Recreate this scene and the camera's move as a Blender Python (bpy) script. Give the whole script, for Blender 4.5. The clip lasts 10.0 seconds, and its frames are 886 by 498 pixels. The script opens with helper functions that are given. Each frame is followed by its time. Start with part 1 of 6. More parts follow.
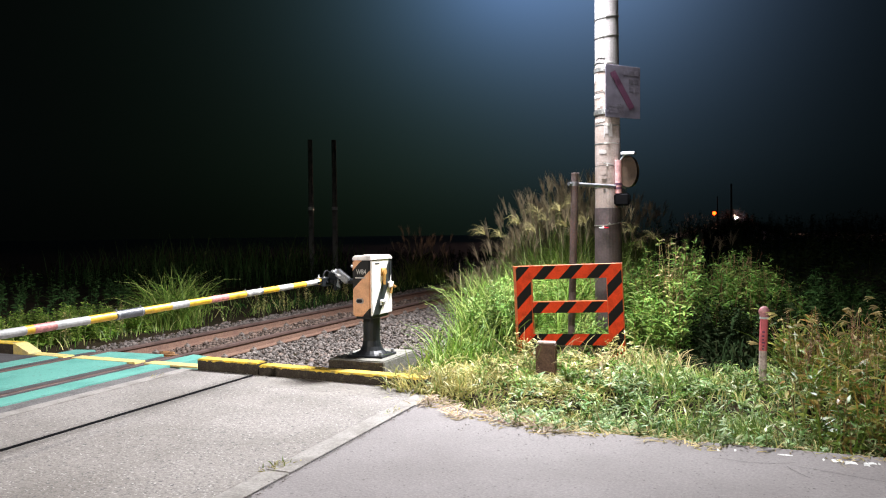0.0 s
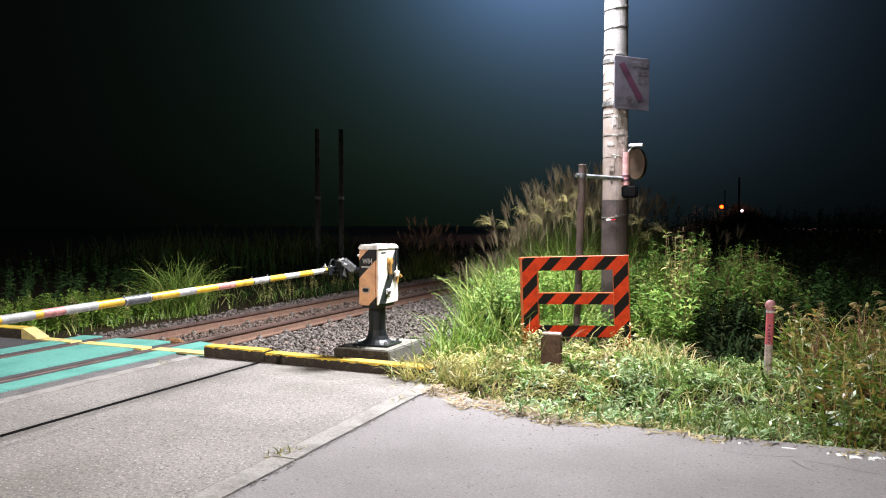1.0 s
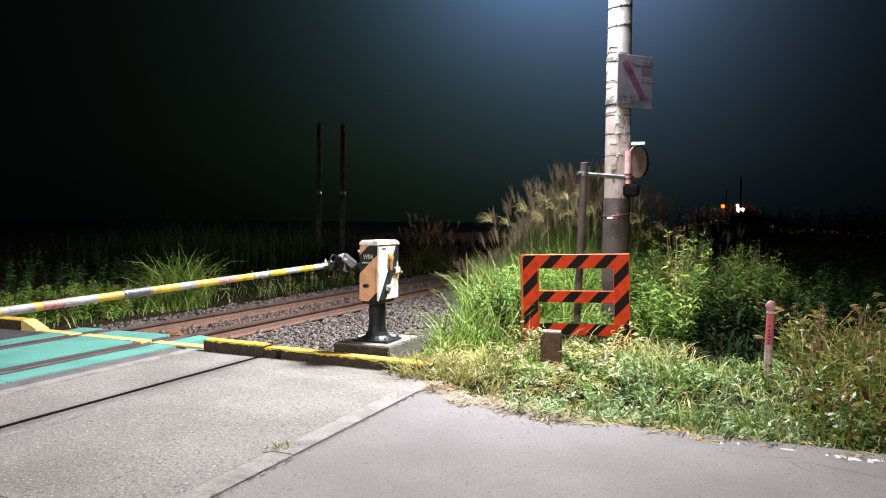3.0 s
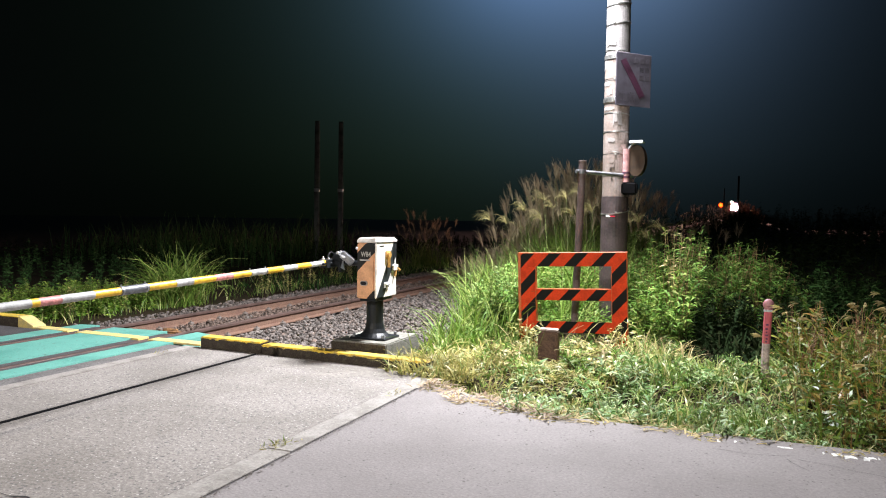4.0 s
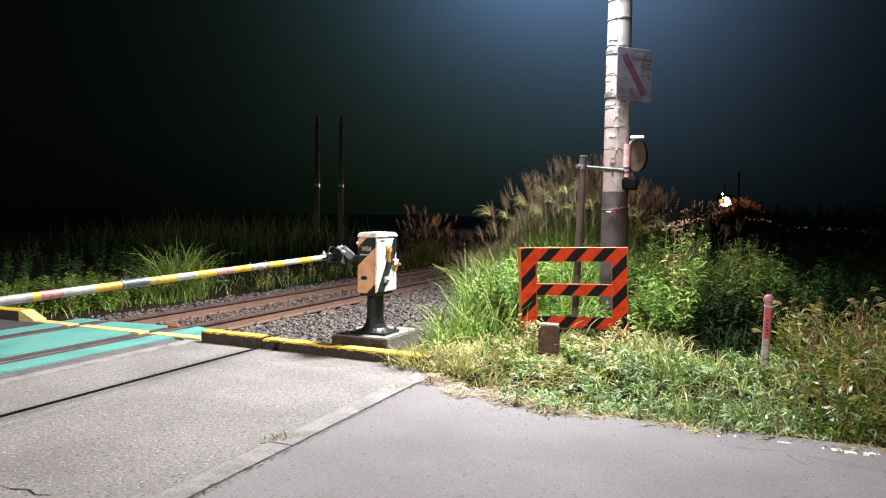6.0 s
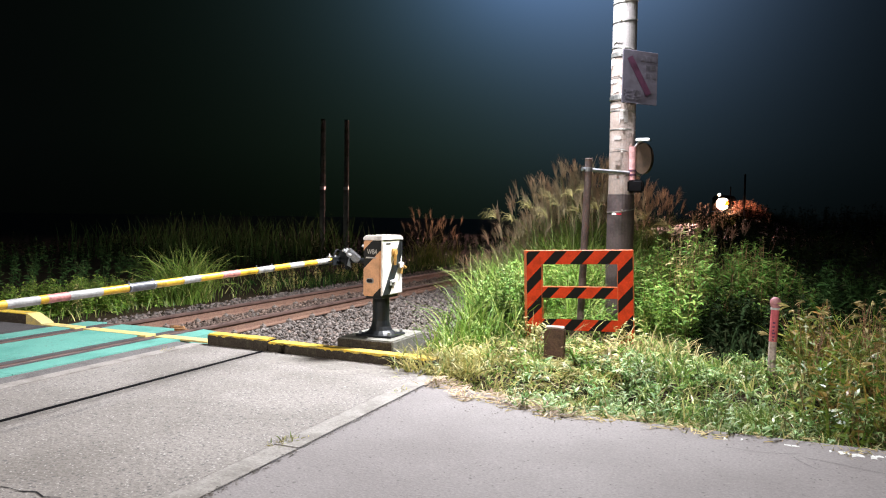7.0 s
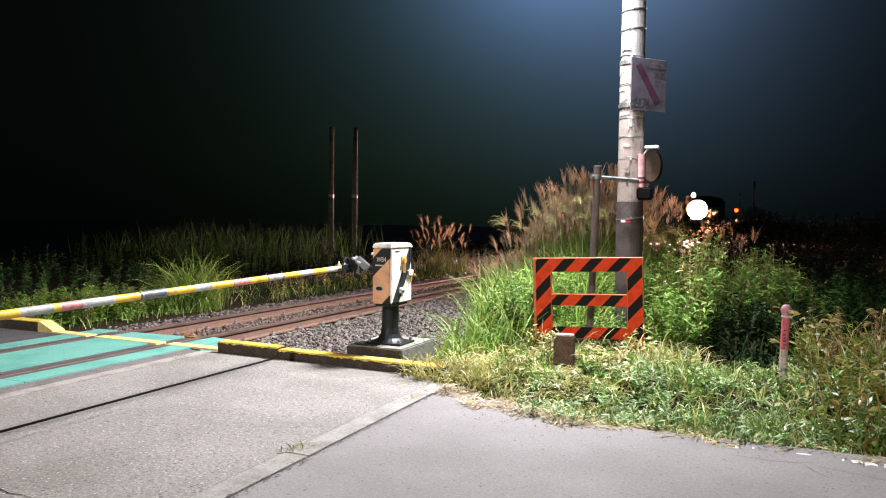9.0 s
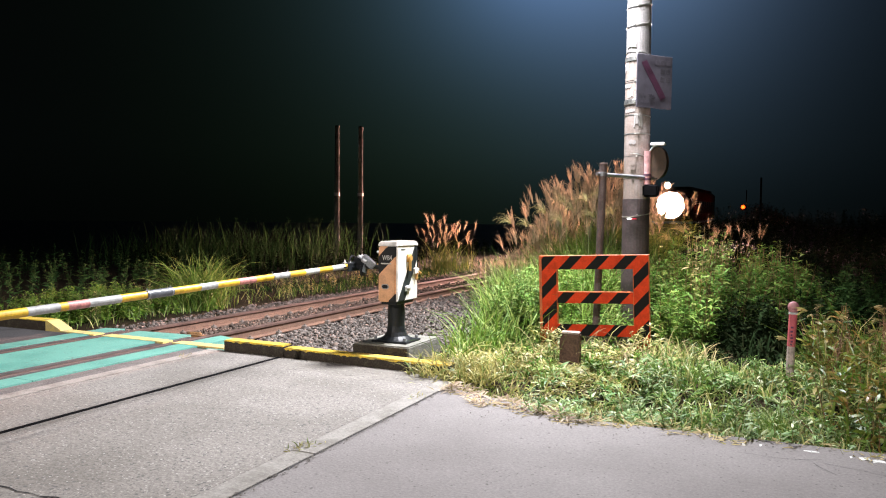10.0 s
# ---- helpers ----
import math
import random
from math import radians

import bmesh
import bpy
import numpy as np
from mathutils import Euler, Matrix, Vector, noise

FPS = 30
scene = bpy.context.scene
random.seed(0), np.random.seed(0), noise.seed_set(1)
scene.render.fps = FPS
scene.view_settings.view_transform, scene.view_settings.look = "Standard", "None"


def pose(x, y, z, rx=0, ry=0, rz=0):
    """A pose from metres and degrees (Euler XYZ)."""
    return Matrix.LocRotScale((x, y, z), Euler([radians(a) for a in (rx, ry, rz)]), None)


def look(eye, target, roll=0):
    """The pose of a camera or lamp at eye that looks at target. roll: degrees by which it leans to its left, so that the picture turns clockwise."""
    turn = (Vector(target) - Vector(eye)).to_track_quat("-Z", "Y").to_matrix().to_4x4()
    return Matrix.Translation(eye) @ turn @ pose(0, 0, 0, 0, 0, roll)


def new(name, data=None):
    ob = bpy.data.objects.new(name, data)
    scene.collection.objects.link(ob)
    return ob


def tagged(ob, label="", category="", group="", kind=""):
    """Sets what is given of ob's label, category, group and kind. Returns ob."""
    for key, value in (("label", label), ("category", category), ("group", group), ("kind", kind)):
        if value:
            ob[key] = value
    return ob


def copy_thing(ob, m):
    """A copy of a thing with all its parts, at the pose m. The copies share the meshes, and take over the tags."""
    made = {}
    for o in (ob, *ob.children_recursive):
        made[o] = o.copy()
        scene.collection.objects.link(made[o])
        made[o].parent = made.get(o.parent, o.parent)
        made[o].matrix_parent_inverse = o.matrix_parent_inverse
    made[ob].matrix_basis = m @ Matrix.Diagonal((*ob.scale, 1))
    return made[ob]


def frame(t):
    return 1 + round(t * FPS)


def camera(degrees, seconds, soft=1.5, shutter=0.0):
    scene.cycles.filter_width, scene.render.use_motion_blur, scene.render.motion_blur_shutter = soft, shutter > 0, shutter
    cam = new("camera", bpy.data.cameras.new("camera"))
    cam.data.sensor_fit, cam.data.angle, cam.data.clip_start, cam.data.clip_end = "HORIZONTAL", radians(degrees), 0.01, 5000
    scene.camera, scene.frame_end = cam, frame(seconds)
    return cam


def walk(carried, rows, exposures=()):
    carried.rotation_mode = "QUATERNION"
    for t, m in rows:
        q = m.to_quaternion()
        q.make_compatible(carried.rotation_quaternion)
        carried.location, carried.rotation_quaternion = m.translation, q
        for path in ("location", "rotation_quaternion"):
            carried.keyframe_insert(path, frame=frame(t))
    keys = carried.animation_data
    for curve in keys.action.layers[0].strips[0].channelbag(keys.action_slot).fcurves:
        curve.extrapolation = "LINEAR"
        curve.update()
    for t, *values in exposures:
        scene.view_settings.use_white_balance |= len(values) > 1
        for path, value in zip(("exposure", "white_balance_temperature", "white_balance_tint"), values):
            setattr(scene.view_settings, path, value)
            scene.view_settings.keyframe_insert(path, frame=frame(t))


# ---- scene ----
cam = camera(62.0, 10.0, soft=1.1)
walk(cam, [
    (0.0, pose(0.018, 0.014, 1.409, 88.888, 0.691, 21.627)),
    (0.5, pose(0.017, 0.008, 1.413, 88.493, 0.500, 21.810)),
    (1.0, pose(0.014, 0.008, 1.402, 88.176, 0.064, 22.097)),
    (1.5, pose(0.013, 0.004, 1.406, 88.261, -0.029, 22.045)),
    (2.0, pose(0.016, 0.011, 1.408, 88.304, -0.362, 21.987)),
    (2.5, pose(0.012, 0.014, 1.409, 88.064, -0.548, 22.187)),
    (4.0, pose(0.009, 0.020, 1.402, 87.725, -0.779, 22.018)),
    (4.5, pose(0.011, 0.017, 1.402, 87.650, -0.814, 22.000)),
    (5.0, pose(0.003, 0.014, 1.402, 87.385, -0.801, 21.996)),
    (5.5, pose(0.006, 0.019, 1.396, 87.319, -0.889, 21.928)),
    (7.0, pose(0.004, 0.011, 1.397, 87.576, -0.831, 22.431)),
    (7.5, pose(0.010, 0.007, 1.397, 87.638, -0.787, 22.640)),
    (8.0, pose(0.008, 0.005, 1.402, 87.696, -0.840, 22.912)),
    (8.5, pose(0.003, 0.008, 1.396, 87.881, -0.691, 22.980)),
    (9.0, pose(-0.001, -0.002, 1.400, 88.144, -0.726, 23.068)),
    (9.5, pose(0.001, 0.001, 1.399, 88.130, -0.655, 23.239)),
    (10.0, pose(0.000, 0.000, 1.400, 87.981, -0.500, 23.512)),
], exposures=[(0.0, 0.0), (9.5, 0.0), (10.0, -0.1)])

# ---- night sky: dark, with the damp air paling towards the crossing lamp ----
world = bpy.data.worlds.new("night")
scene.world = world
world.use_nodes = True
wn, wl = world.node_tree.nodes, world.node_tree.links
wn.clear()
w_out = wn.new("ShaderNodeOutputWorld")
w_bg = wn.new("ShaderNodeBackground")
w_tc = wn.new("ShaderNodeTexCoord")
w_sep = wn.new("ShaderNodeSeparateXYZ")
wl.new(w_tc.outputs["Generated"], w_sep.inputs["Vector"])


def sky_math(op, a, b=None):
    """One step of arithmetic on sockets or numbers."""
    m = wn.new("ShaderNodeMath")
    m.operation = op
    for k, v in enumerate((a, b)):
        if isinstance(v, (int, float)):
            m.inputs[k].default_value = v
        elif v is not None:
            wl.new(v, m.inputs[k])
    return m.outputs["Value"]


w_azim = sky_math("ARCTAN2", w_sep.outputs["X"], w_sep.outputs["Y"])
w_elev = sky_math("ARCSINE", w_sep.outputs["Z"])


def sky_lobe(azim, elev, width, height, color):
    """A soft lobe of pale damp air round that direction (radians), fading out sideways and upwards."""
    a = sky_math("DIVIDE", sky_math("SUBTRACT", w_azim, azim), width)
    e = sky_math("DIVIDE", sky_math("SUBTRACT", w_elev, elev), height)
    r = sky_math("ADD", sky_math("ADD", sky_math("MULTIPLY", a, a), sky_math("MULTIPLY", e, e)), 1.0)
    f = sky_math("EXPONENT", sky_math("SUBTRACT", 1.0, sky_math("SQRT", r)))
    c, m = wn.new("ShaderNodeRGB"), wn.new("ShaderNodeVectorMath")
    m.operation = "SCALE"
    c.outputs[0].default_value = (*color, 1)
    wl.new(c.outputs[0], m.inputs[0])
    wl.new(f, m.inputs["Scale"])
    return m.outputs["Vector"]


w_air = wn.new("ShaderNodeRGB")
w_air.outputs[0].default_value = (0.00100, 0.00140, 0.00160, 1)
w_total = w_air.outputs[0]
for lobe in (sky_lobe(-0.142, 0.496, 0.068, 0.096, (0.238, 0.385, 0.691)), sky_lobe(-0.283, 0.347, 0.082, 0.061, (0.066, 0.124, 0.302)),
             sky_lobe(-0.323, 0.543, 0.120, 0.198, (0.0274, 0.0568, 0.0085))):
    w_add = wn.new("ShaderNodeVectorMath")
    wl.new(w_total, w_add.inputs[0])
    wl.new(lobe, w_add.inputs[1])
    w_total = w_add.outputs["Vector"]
w_low = wn.new("ShaderNodeMapRange")
w_low.interpolation_type = "SMOOTHSTEP"
w_low.inputs["From Min"].default_value, w_low.inputs["From Max"].default_value, w_low.inputs["To Min"].default_value = -0.03, 0.11, 0.55
wl.new(w_sep.outputs["Z"], w_low.inputs["Value"])
wl.new(w_low.outputs["Result"], w_bg.inputs["Strength"])
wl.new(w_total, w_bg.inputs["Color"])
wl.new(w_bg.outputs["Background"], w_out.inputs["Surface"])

# ---- the crossing's lamp, a shaded floodlight high beside the pole ----
ld = bpy.data.lights.new("crossing_lamp", "SPOT")
ld.energy, ld.color, ld.shadow_soft_size, ld.spot_size, ld.spot_blend = 6900.0, (0.97, 0.97, 1.02), 0.55, radians(150), 1.0
lamp = new("crossing_lamp", ld)
lamp.matrix_world = look((-1.95, 8.55, 5.4), (-4.6, 7.2, 0.0))

# ---- a street lamp down the road behind the camera ----
sd = bpy.data.lights.new("street_lamp_light", "SPOT")
sd.energy, sd.color, sd.shadow_soft_size, sd.spot_size, sd.spot_blend = 7500.0, (1.0, 0.93, 0.88), 0.15, radians(164), 0.35
street = new("street_lamp_light", sd)
street.matrix_world = look((-2.4, -9.0, 7.5), (-2.4, -8.6, 0.0))


# ---- materials ----
def material(name, color, rough=0.7, metal=0.0, vary=0.25, scale=6.0, fine=80.0, bump=0.15, island=0.0, piece=0.0,
             second=None, amount=0.5, spec=0.5, through_light=0.0, detail=6.0, grit=0.0, grain=70.0):
    """Base colour broken up at two scales, with relief from the fine one. second: a colour of patches over the first."""
    m = bpy.data.materials.new(name)
    m.use_nodes = True
    n, l = m.node_tree.nodes, m.node_tree.links
    b = n["Principled BSDF"]
    b.inputs["Roughness"].default_value = rough
    b.inputs["Metallic"].default_value = metal
    b.inputs["Specular IOR Level"].default_value = spec
    tc = n.new("ShaderNodeTexCoord")
    big, small = n.new("ShaderNodeTexNoise"), n.new("ShaderNodeTexNoise")
    big.inputs["Scale"].default_value, small.inputs["Scale"].default_value = scale, fine
    big.inputs["Detail"].default_value = detail
    for t in (big, small):
        l.new(tc.outputs["Object"], t.inputs["Vector"])
    base = n.new("ShaderNodeMix")
    base.data_type = "RGBA"
    base.inputs["A"].default_value = (*color, 1)
    base.inputs["B"].default_value = (*(second or [c * 0.55 for c in color]), 1)
    ramp = n.new("ShaderNodeMapRange")
    ramp.inputs["From Min"].default_value, ramp.inputs["From Max"].default_value = 0.62 - 0.3 * amount, 0.78 - 0.2 * amount
    l.new(big.outputs["Fac"], ramp.inputs["Value"])
    l.new(ramp.outputs["Result"], base.inputs["Factor"])
    hsv = n.new("ShaderNodeHueSaturation")
    val = n.new("ShaderNodeMapRange")
    val.inputs["From Min"].default_value, val.inputs["From Max"].default_value = 0.3, 0.7
    val.inputs["To Min"].default_value, val.inputs["To Max"].default_value = 1 - vary, 1 + vary
    l.new(small.outputs["Fac"], val.inputs["Value"])
    source = val.outputs["Result"]
    if grit:
        # single stones that show in the worn surface
        cell, sep, mr, mul = n.new("ShaderNodeTexVoronoi"), n.new("ShaderNodeSeparateColor"), n.new("ShaderNodeMapRange"), n.new("ShaderNodeMath")
        cell.inputs["Scale"].default_value = grain
        mr.inputs["To Min"].default_value, mr.inputs["To Max"].default_value = 1 - grit, 1 + grit
        mul.operation = "MULTIPLY"
        l.new(tc.outputs["Object"], cell.inputs["Vector"])
        l.new(cell.outputs["Color"], sep.inputs["Color"])
        l.new(sep.outputs["Red"], mr.inputs["Value"])
        l.new(mr.outputs["Result"], mul.inputs[0])
        l.new(source, mul.inputs[1])
        source = mul.outputs["Value"]
    for amt, node, out in ((island, "ShaderNodeNewGeometry", "Random Per Island"), (piece, "ShaderNodeObjectInfo", "Random")):
        if amt:
            info, mr, mul = n.new(node), n.new("ShaderNodeMapRange"), n.new("ShaderNodeMath")
            mr.inputs["To Min"].default_value, mr.inputs["To Max"].default_value = 1 - amt, 1 + amt
            mul.operation = "MULTIPLY"
            l.new(info.outputs[out], mr.inputs["Value"])
            l.new(mr.outputs["Result"], mul.inputs[0])
            l.new(source, mul.inputs[1])
            source = mul.outputs["Value"]
    l.new(source, hsv.inputs["Value"])
    l.new(base.outputs["Result"], hsv.inputs["Color"])
    l.new(hsv.outputs["Color"], b.inputs["Base Color"])
    if bump:
        bn = n.new("ShaderNodeBump")
        bn.inputs["Strength"].default_value, bn.inputs["Distance"].default_value = bump, 0.01
        l.new(small.outputs["Fac"], bn.inputs["Height"])
        l.new(bn.outputs["Normal"], b.inputs["Normal"])
    if through_light:
        tr, mix = n.new("ShaderNodeBsdfTranslucent"), n.new("ShaderNodeMixShader")
        mix.inputs["Fac"].default_value = through_light
        l.new(hsv.outputs["Color"], tr.inputs["Color"])
        l.new(b.outputs["BSDF"], mix.inputs[1])
        l.new(tr.outputs["BSDF"], mix.inputs[2])
        l.new(mix.outputs["Shader"], n["Material Output"].inputs["Surface"])
    return m


def leafy(name, a, b, c, rough=0.45, trans=0.3, spec=0.4):
    """Leaves: each island takes a colour of its own between three."""
    m = material(name, a, rough, vary=0.15, scale=1.2, fine=30, bump=0.0, spec=spec, through_light=trans)
    n, l = m.node_tree.nodes, m.node_tree.links
    geo, ramp = n.new("ShaderNodeNewGeometry"), n.new("ShaderNodeValToRGB")
    e = ramp.color_ramp.elements
    e[0].color, e[1].color = (*a, 1), (*c, 1)
    mid = e.new(0.55)
    mid.color = (*b, 1)
    l.new(geo.outputs["Random Per Island"], ramp.inputs["Fac"])
    hsv = next(x for x in n if x.type == "HUE_SAT")
    l.new(ramp.outputs["Color"], hsv.inputs["Color"])
    # drifts of lusher and paler growth
    tc, patch, mr, mul = n.new("ShaderNodeTexCoord"), n.new("ShaderNodeTexNoise"), n.new("ShaderNodeMapRange"), n.new("ShaderNodeMath")
    patch.inputs["Scale"].default_value, patch.inputs["Detail"].default_value = 3.2, 3.0
    mr.inputs["From Min"].default_value, mr.inputs["From Max"].default_value = 0.32, 0.68
    mr.inputs["To Min"].default_value, mr.inputs["To Max"].default_value = 0.62, 1.5
    mul.operation = "MULTIPLY"
    l.new(tc.outputs["Object"], patch.inputs["Vector"])
    l.new(patch.outputs["Fac"], mr.inputs["Value"])
    l.new(mr.outputs["Result"], mul.inputs[0])
    l.new(hsv.inputs["Value"].links[0].from_socket, mul.inputs[1])
    l.new(mul.outputs["Value"], hsv.inputs["Value"])
    return m


def striped(name, paint, dark, period, share, shift, axes, rough=0.45, dirt=0.3):
    """Paint with slanting dark bands: axes are the weights of the object's x, y and z across the bands."""
    m = material(name, paint, rough, vary=0.10, scale=9, fine=60, bump=0.05, second=[c * 0.75 for c in paint], spec=0.2)
    n, l = m.node_tree.nodes, m.node_tree.links
    tc, dot = n.new("ShaderNodeTexCoord"), n.new("ShaderNodeVectorMath")
    dot.operation = "DOT_PRODUCT"
    dot.inputs[1].default_value = axes
    add, fr, less = n.new("ShaderNodeMath"), n.new("ShaderNodeMath"), n.new("ShaderNodeMath")
    add.operation, fr.operation, less.operation = "MULTIPLY_ADD", "FRACT", "LESS_THAN"
    add.inputs[1].default_value, add.inputs[2].default_value = 1 / period, shift
    less.inputs[1].default_value = share
    l.new(tc.outputs["Object"], dot.inputs[0])
    l.new(dot.outputs["Value"], add.inputs[0])
    l.new(add.outputs["Value"], fr.inputs[0])
    l.new(fr.outputs["Value"], less.inputs[0])
    mix = n.new("ShaderNodeMix")
    mix.data_type = "RGBA"
    hsv = next(x for x in n if x.type == "HUE_SAT")
    mix.inputs["B"].default_value = (*dark, 1)
    l.new(less.outputs["Value"], mix.inputs["Factor"])
    l.new(hsv.outputs["Color"], mix.inputs["A"])
    l.new(mix.outputs["Result"], n["Principled BSDF"].inputs["Base Color"])
    return m


def pebbled(m, scale, dark, light, dark_share=0.25, light_share=0.1):
    """Worn concrete: single dark and pale stones show in the surface, with wandering outlines."""
    n, l = m.node_tree.nodes, m.node_tree.links
    hsv = next(x for x in n if x.type == "HUE_SAT")
    source = hsv.outputs["Color"]
    tc, wob, add = n.new("ShaderNodeTexCoord"), n.new("ShaderNodeTexNoise"), n.new("ShaderNodeMixRGB")
    wob.inputs["Scale"].default_value = scale * 1.6
    add.blend_type = "ADD"
    add.inputs["Fac"].default_value = 0.022
    l.new(tc.outputs["Object"], wob.inputs["Vector"])
    l.new(tc.outputs["Object"], add.inputs["Color1"])
    l.new(wob.outputs["Color"], add.inputs["Color2"])
    for k, (color, share, s) in enumerate(((dark, dark_share, scale), (light, light_share, scale * 1.3), (dark, dark_share * 0.35, scale * 0.62))):
        vor, sep, near, pick, mul, mix = [n.new(t) for t in ("ShaderNodeTexVoronoi", "ShaderNodeSeparateColor", "ShaderNodeMapRange", "ShaderNodeMath", "ShaderNodeMath", "ShaderNodeMix")]
        vor.inputs["Scale"].default_value = s
        near.inputs["From Min"].default_value, near.inputs["From Max"].default_value = 0.28, 0.42
        near.inputs["To Min"].default_value, near.inputs["To Max"].default_value = 0.85, 0.0
        pick.operation, mul.operation = "LESS_THAN", "MULTIPLY"
        pick.inputs[1].default_value = share
        mix.data_type = "RGBA"
        mix.inputs["B"].default_value = (*color, 1)
        l.new(add.outputs["Color"], vor.inputs["Vector"])
        l.new(vor.outputs["Color"], sep.inputs["Color"])
        l.new(vor.outputs["Distance"], near.inputs["Value"])
        l.new(sep.outputs["Green"], pick.inputs[0])
        l.new(pick.outputs["Value"], mul.inputs[0])
        l.new(near.outputs["Result"], mul.inputs[1])
        l.new(mul.outputs["Value"], mix.inputs["Factor"])
        l.new(source, mix.inputs["A"])
        source = mix.outputs["Result"]
    l.new(source, n["Principled BSDF"].inputs["Base Color"])
    return m


def glowing(name, color, strength):
    m = bpy.data.materials.new(name)
    m.use_nodes = True
    b = m.node_tree.nodes["Principled BSDF"]
    b.inputs["Base Color"].default_value = (*color, 1)
    b.inputs["Emission Color"].default_value = (*color, 1)
    b.inputs["Emission Strength"].default_value = strength
    return m


M_SOIL = material("soil", (0.034, 0.023, 0.013), 0.95, vary=0.5, scale=7.0, fine=60, bump=0.6, second=(0.018, 0.022, 0.008), spec=0.1)
M_ASPHALT = pebbled(material("asphalt", (0.203, 0.186, 0.182), 0.85, vary=0.11, scale=0.9, fine=60, grit=0.10, grain=95, bump=0.4, second=(0.163, 0.147, 0.143), amount=0.65), 58.0, (0.085, 0.075, 0.073), (0.23, 0.21, 0.205), 0.05, 0.06)
M_CONCRETE_ROAD = pebbled(material("worn_concrete", (0.224, 0.205, 0.188), 0.85, vary=0.16, scale=1.2, fine=40, grit=0.20, grain=120, bump=0.6, second=(0.170, 0.154, 0.138), amount=0.7, detail=9.0), 52.0, (0.080, 0.075, 0.077), (0.46, 0.43, 0.41), 0.27, 0.12)
M_CONCRETE_EDGE = pebbled(material("concrete_edge", (0.262, 0.244, 0.224), 0.85, vary=0.16, scale=5, fine=60, bump=0.35, second=(0.175, 0.16, 0.143), amount=0.55), 75.0, (0.15, 0.14, 0.13), (0.36, 0.34, 0.32), 0.12, 0.08)
M_OLD_ASPHALT = material("dark_asphalt", (0.06, 0.056, 0.058), 0.9, vary=0.4, scale=3, fine=120, bump=0.5)
M_WORN_STRIP = pebbled(material("worn_strip", (0.125, 0.118, 0.116), 0.9, vary=0.25, scale=4, fine=60, bump=0.5, second=(0.075, 0.070, 0.070), amount=0.6), 60.0, (0.06, 0.055, 0.055), (0.26, 0.24, 0.23), 0.2, 0.1)
M_GREEN = pebbled(material("green_paint", (0.115, 0.33, 0.275), 0.65, vary=0.12, scale=2.2, fine=90, bump=0.3, second=(0.075, 0.26, 0.215), amount=0.5), 30.0, (0.10, 0.20, 0.17), (0.21, 0.38, 0.33), 0.10, 0.10)
M_YELLOW = material("yellow_paint", (0.72, 0.50, 0.06), 0.65, vary=0.25, scale=11, fine=90, bump=0.3, second=(0.28, 0.22, 0.09), amount=0.5)
M_WORN_YELLOW = material("worn_yellow_paint", (0.66, 0.52, 0.18), 0.7, vary=0.2, scale=10, fine=90, bump=0.2, second=(0.42, 0.36, 0.2))
M_WHITE_LINE = material("white_line_paint", (0.72, 0.72, 0.70), 0.7, vary=0.2, scale=10, fine=100, bump=0.2)
M_KERB = material("dirty_concrete", (0.040, 0.030, 0.021), 0.9, vary=0.5, scale=14, fine=70, bump=0.5, second=(0.066, 0.056, 0.038))
M_BASE = material("base_concrete", (0.19, 0.182, 0.16), 0.9, vary=0.3, scale=9, fine=90, bump=0.45, second=(0.12, 0.12, 0.09), amount=0.55)
M_RUST = material("rusty_rail", (0.155, 0.088, 0.060), 0.8, vary=0.3, scale=4, fine=60, bump=0.3, second=(0.13, 0.07, 0.05))
M_RAILTOP = material("rail_head", (0.105, 0.066, 0.056), 0.55, metal=0.2, vary=0.15, scale=4, fine=60, bump=0.05)
M_STONE = material("ballast", (0.125, 0.108, 0.098), 0.9, vary=0.25, scale=15, fine=60, bump=0.4, island=0.6, second=(0.11, 0.078, 0.063), amount=0.5)
M_RUSTY_STONE = material("rusty_ballast", (0.125, 0.090, 0.072), 0.9, vary=0.25, scale=15, fine=60, bump=0.4, island=0.6, second=(0.075, 0.045, 0.033), amount=0.5)
M_SLEEPER = material("sleeper_concrete", (0.22, 0.20, 0.18), 0.9, vary=0.25, scale=8, fine=70, bump=0.3)
M_CLIP = material("rail_clip", (0.15, 0.125, 0.11), 0.6, vary=0.2, scale=20, fine=90, bump=0.1)
M_POLE = material("pole_concrete", (0.24, 0.225, 0.222), 0.8, vary=0.15, scale=2.5, fine=60, bump=0.2, second=(0.175, 0.163, 0.16))
M_WRAP = material("pole_wrap", (0.25, 0.20, 0.175), 0.5, vary=0.15, scale=7, fine=50, bump=0.2, second=(0.33, 0.28, 0.26))
M_TAPE = material("worn_tape", (0.36, 0.335, 0.325), 0.4, vary=0.12, scale=14, fine=50, bump=0.3, second=(0.36, 0.33, 0.32))
M_DARKSLEEVE = material("dark_sleeve", (0.075, 0.055, 0.055), 0.6, vary=0.2, scale=4, fine=40, bump=0.15)
M_BAND = material("steel_band", (0.62, 0.62, 0.60), 0.35, metal=0.9, vary=0.1, scale=20, fine=60, bump=0.05)
M_GALV = material("galvanised_steel", (0.30, 0.31, 0.33), 0.45, metal=0.6, vary=0.15, scale=12, fine=60, bump=0.08)
M_POST = material("rusty_post", (0.12, 0.085, 0.08), 0.7, vary=0.25, scale=8, fine=60, bump=0.25, second=(0.08, 0.06, 0.055))
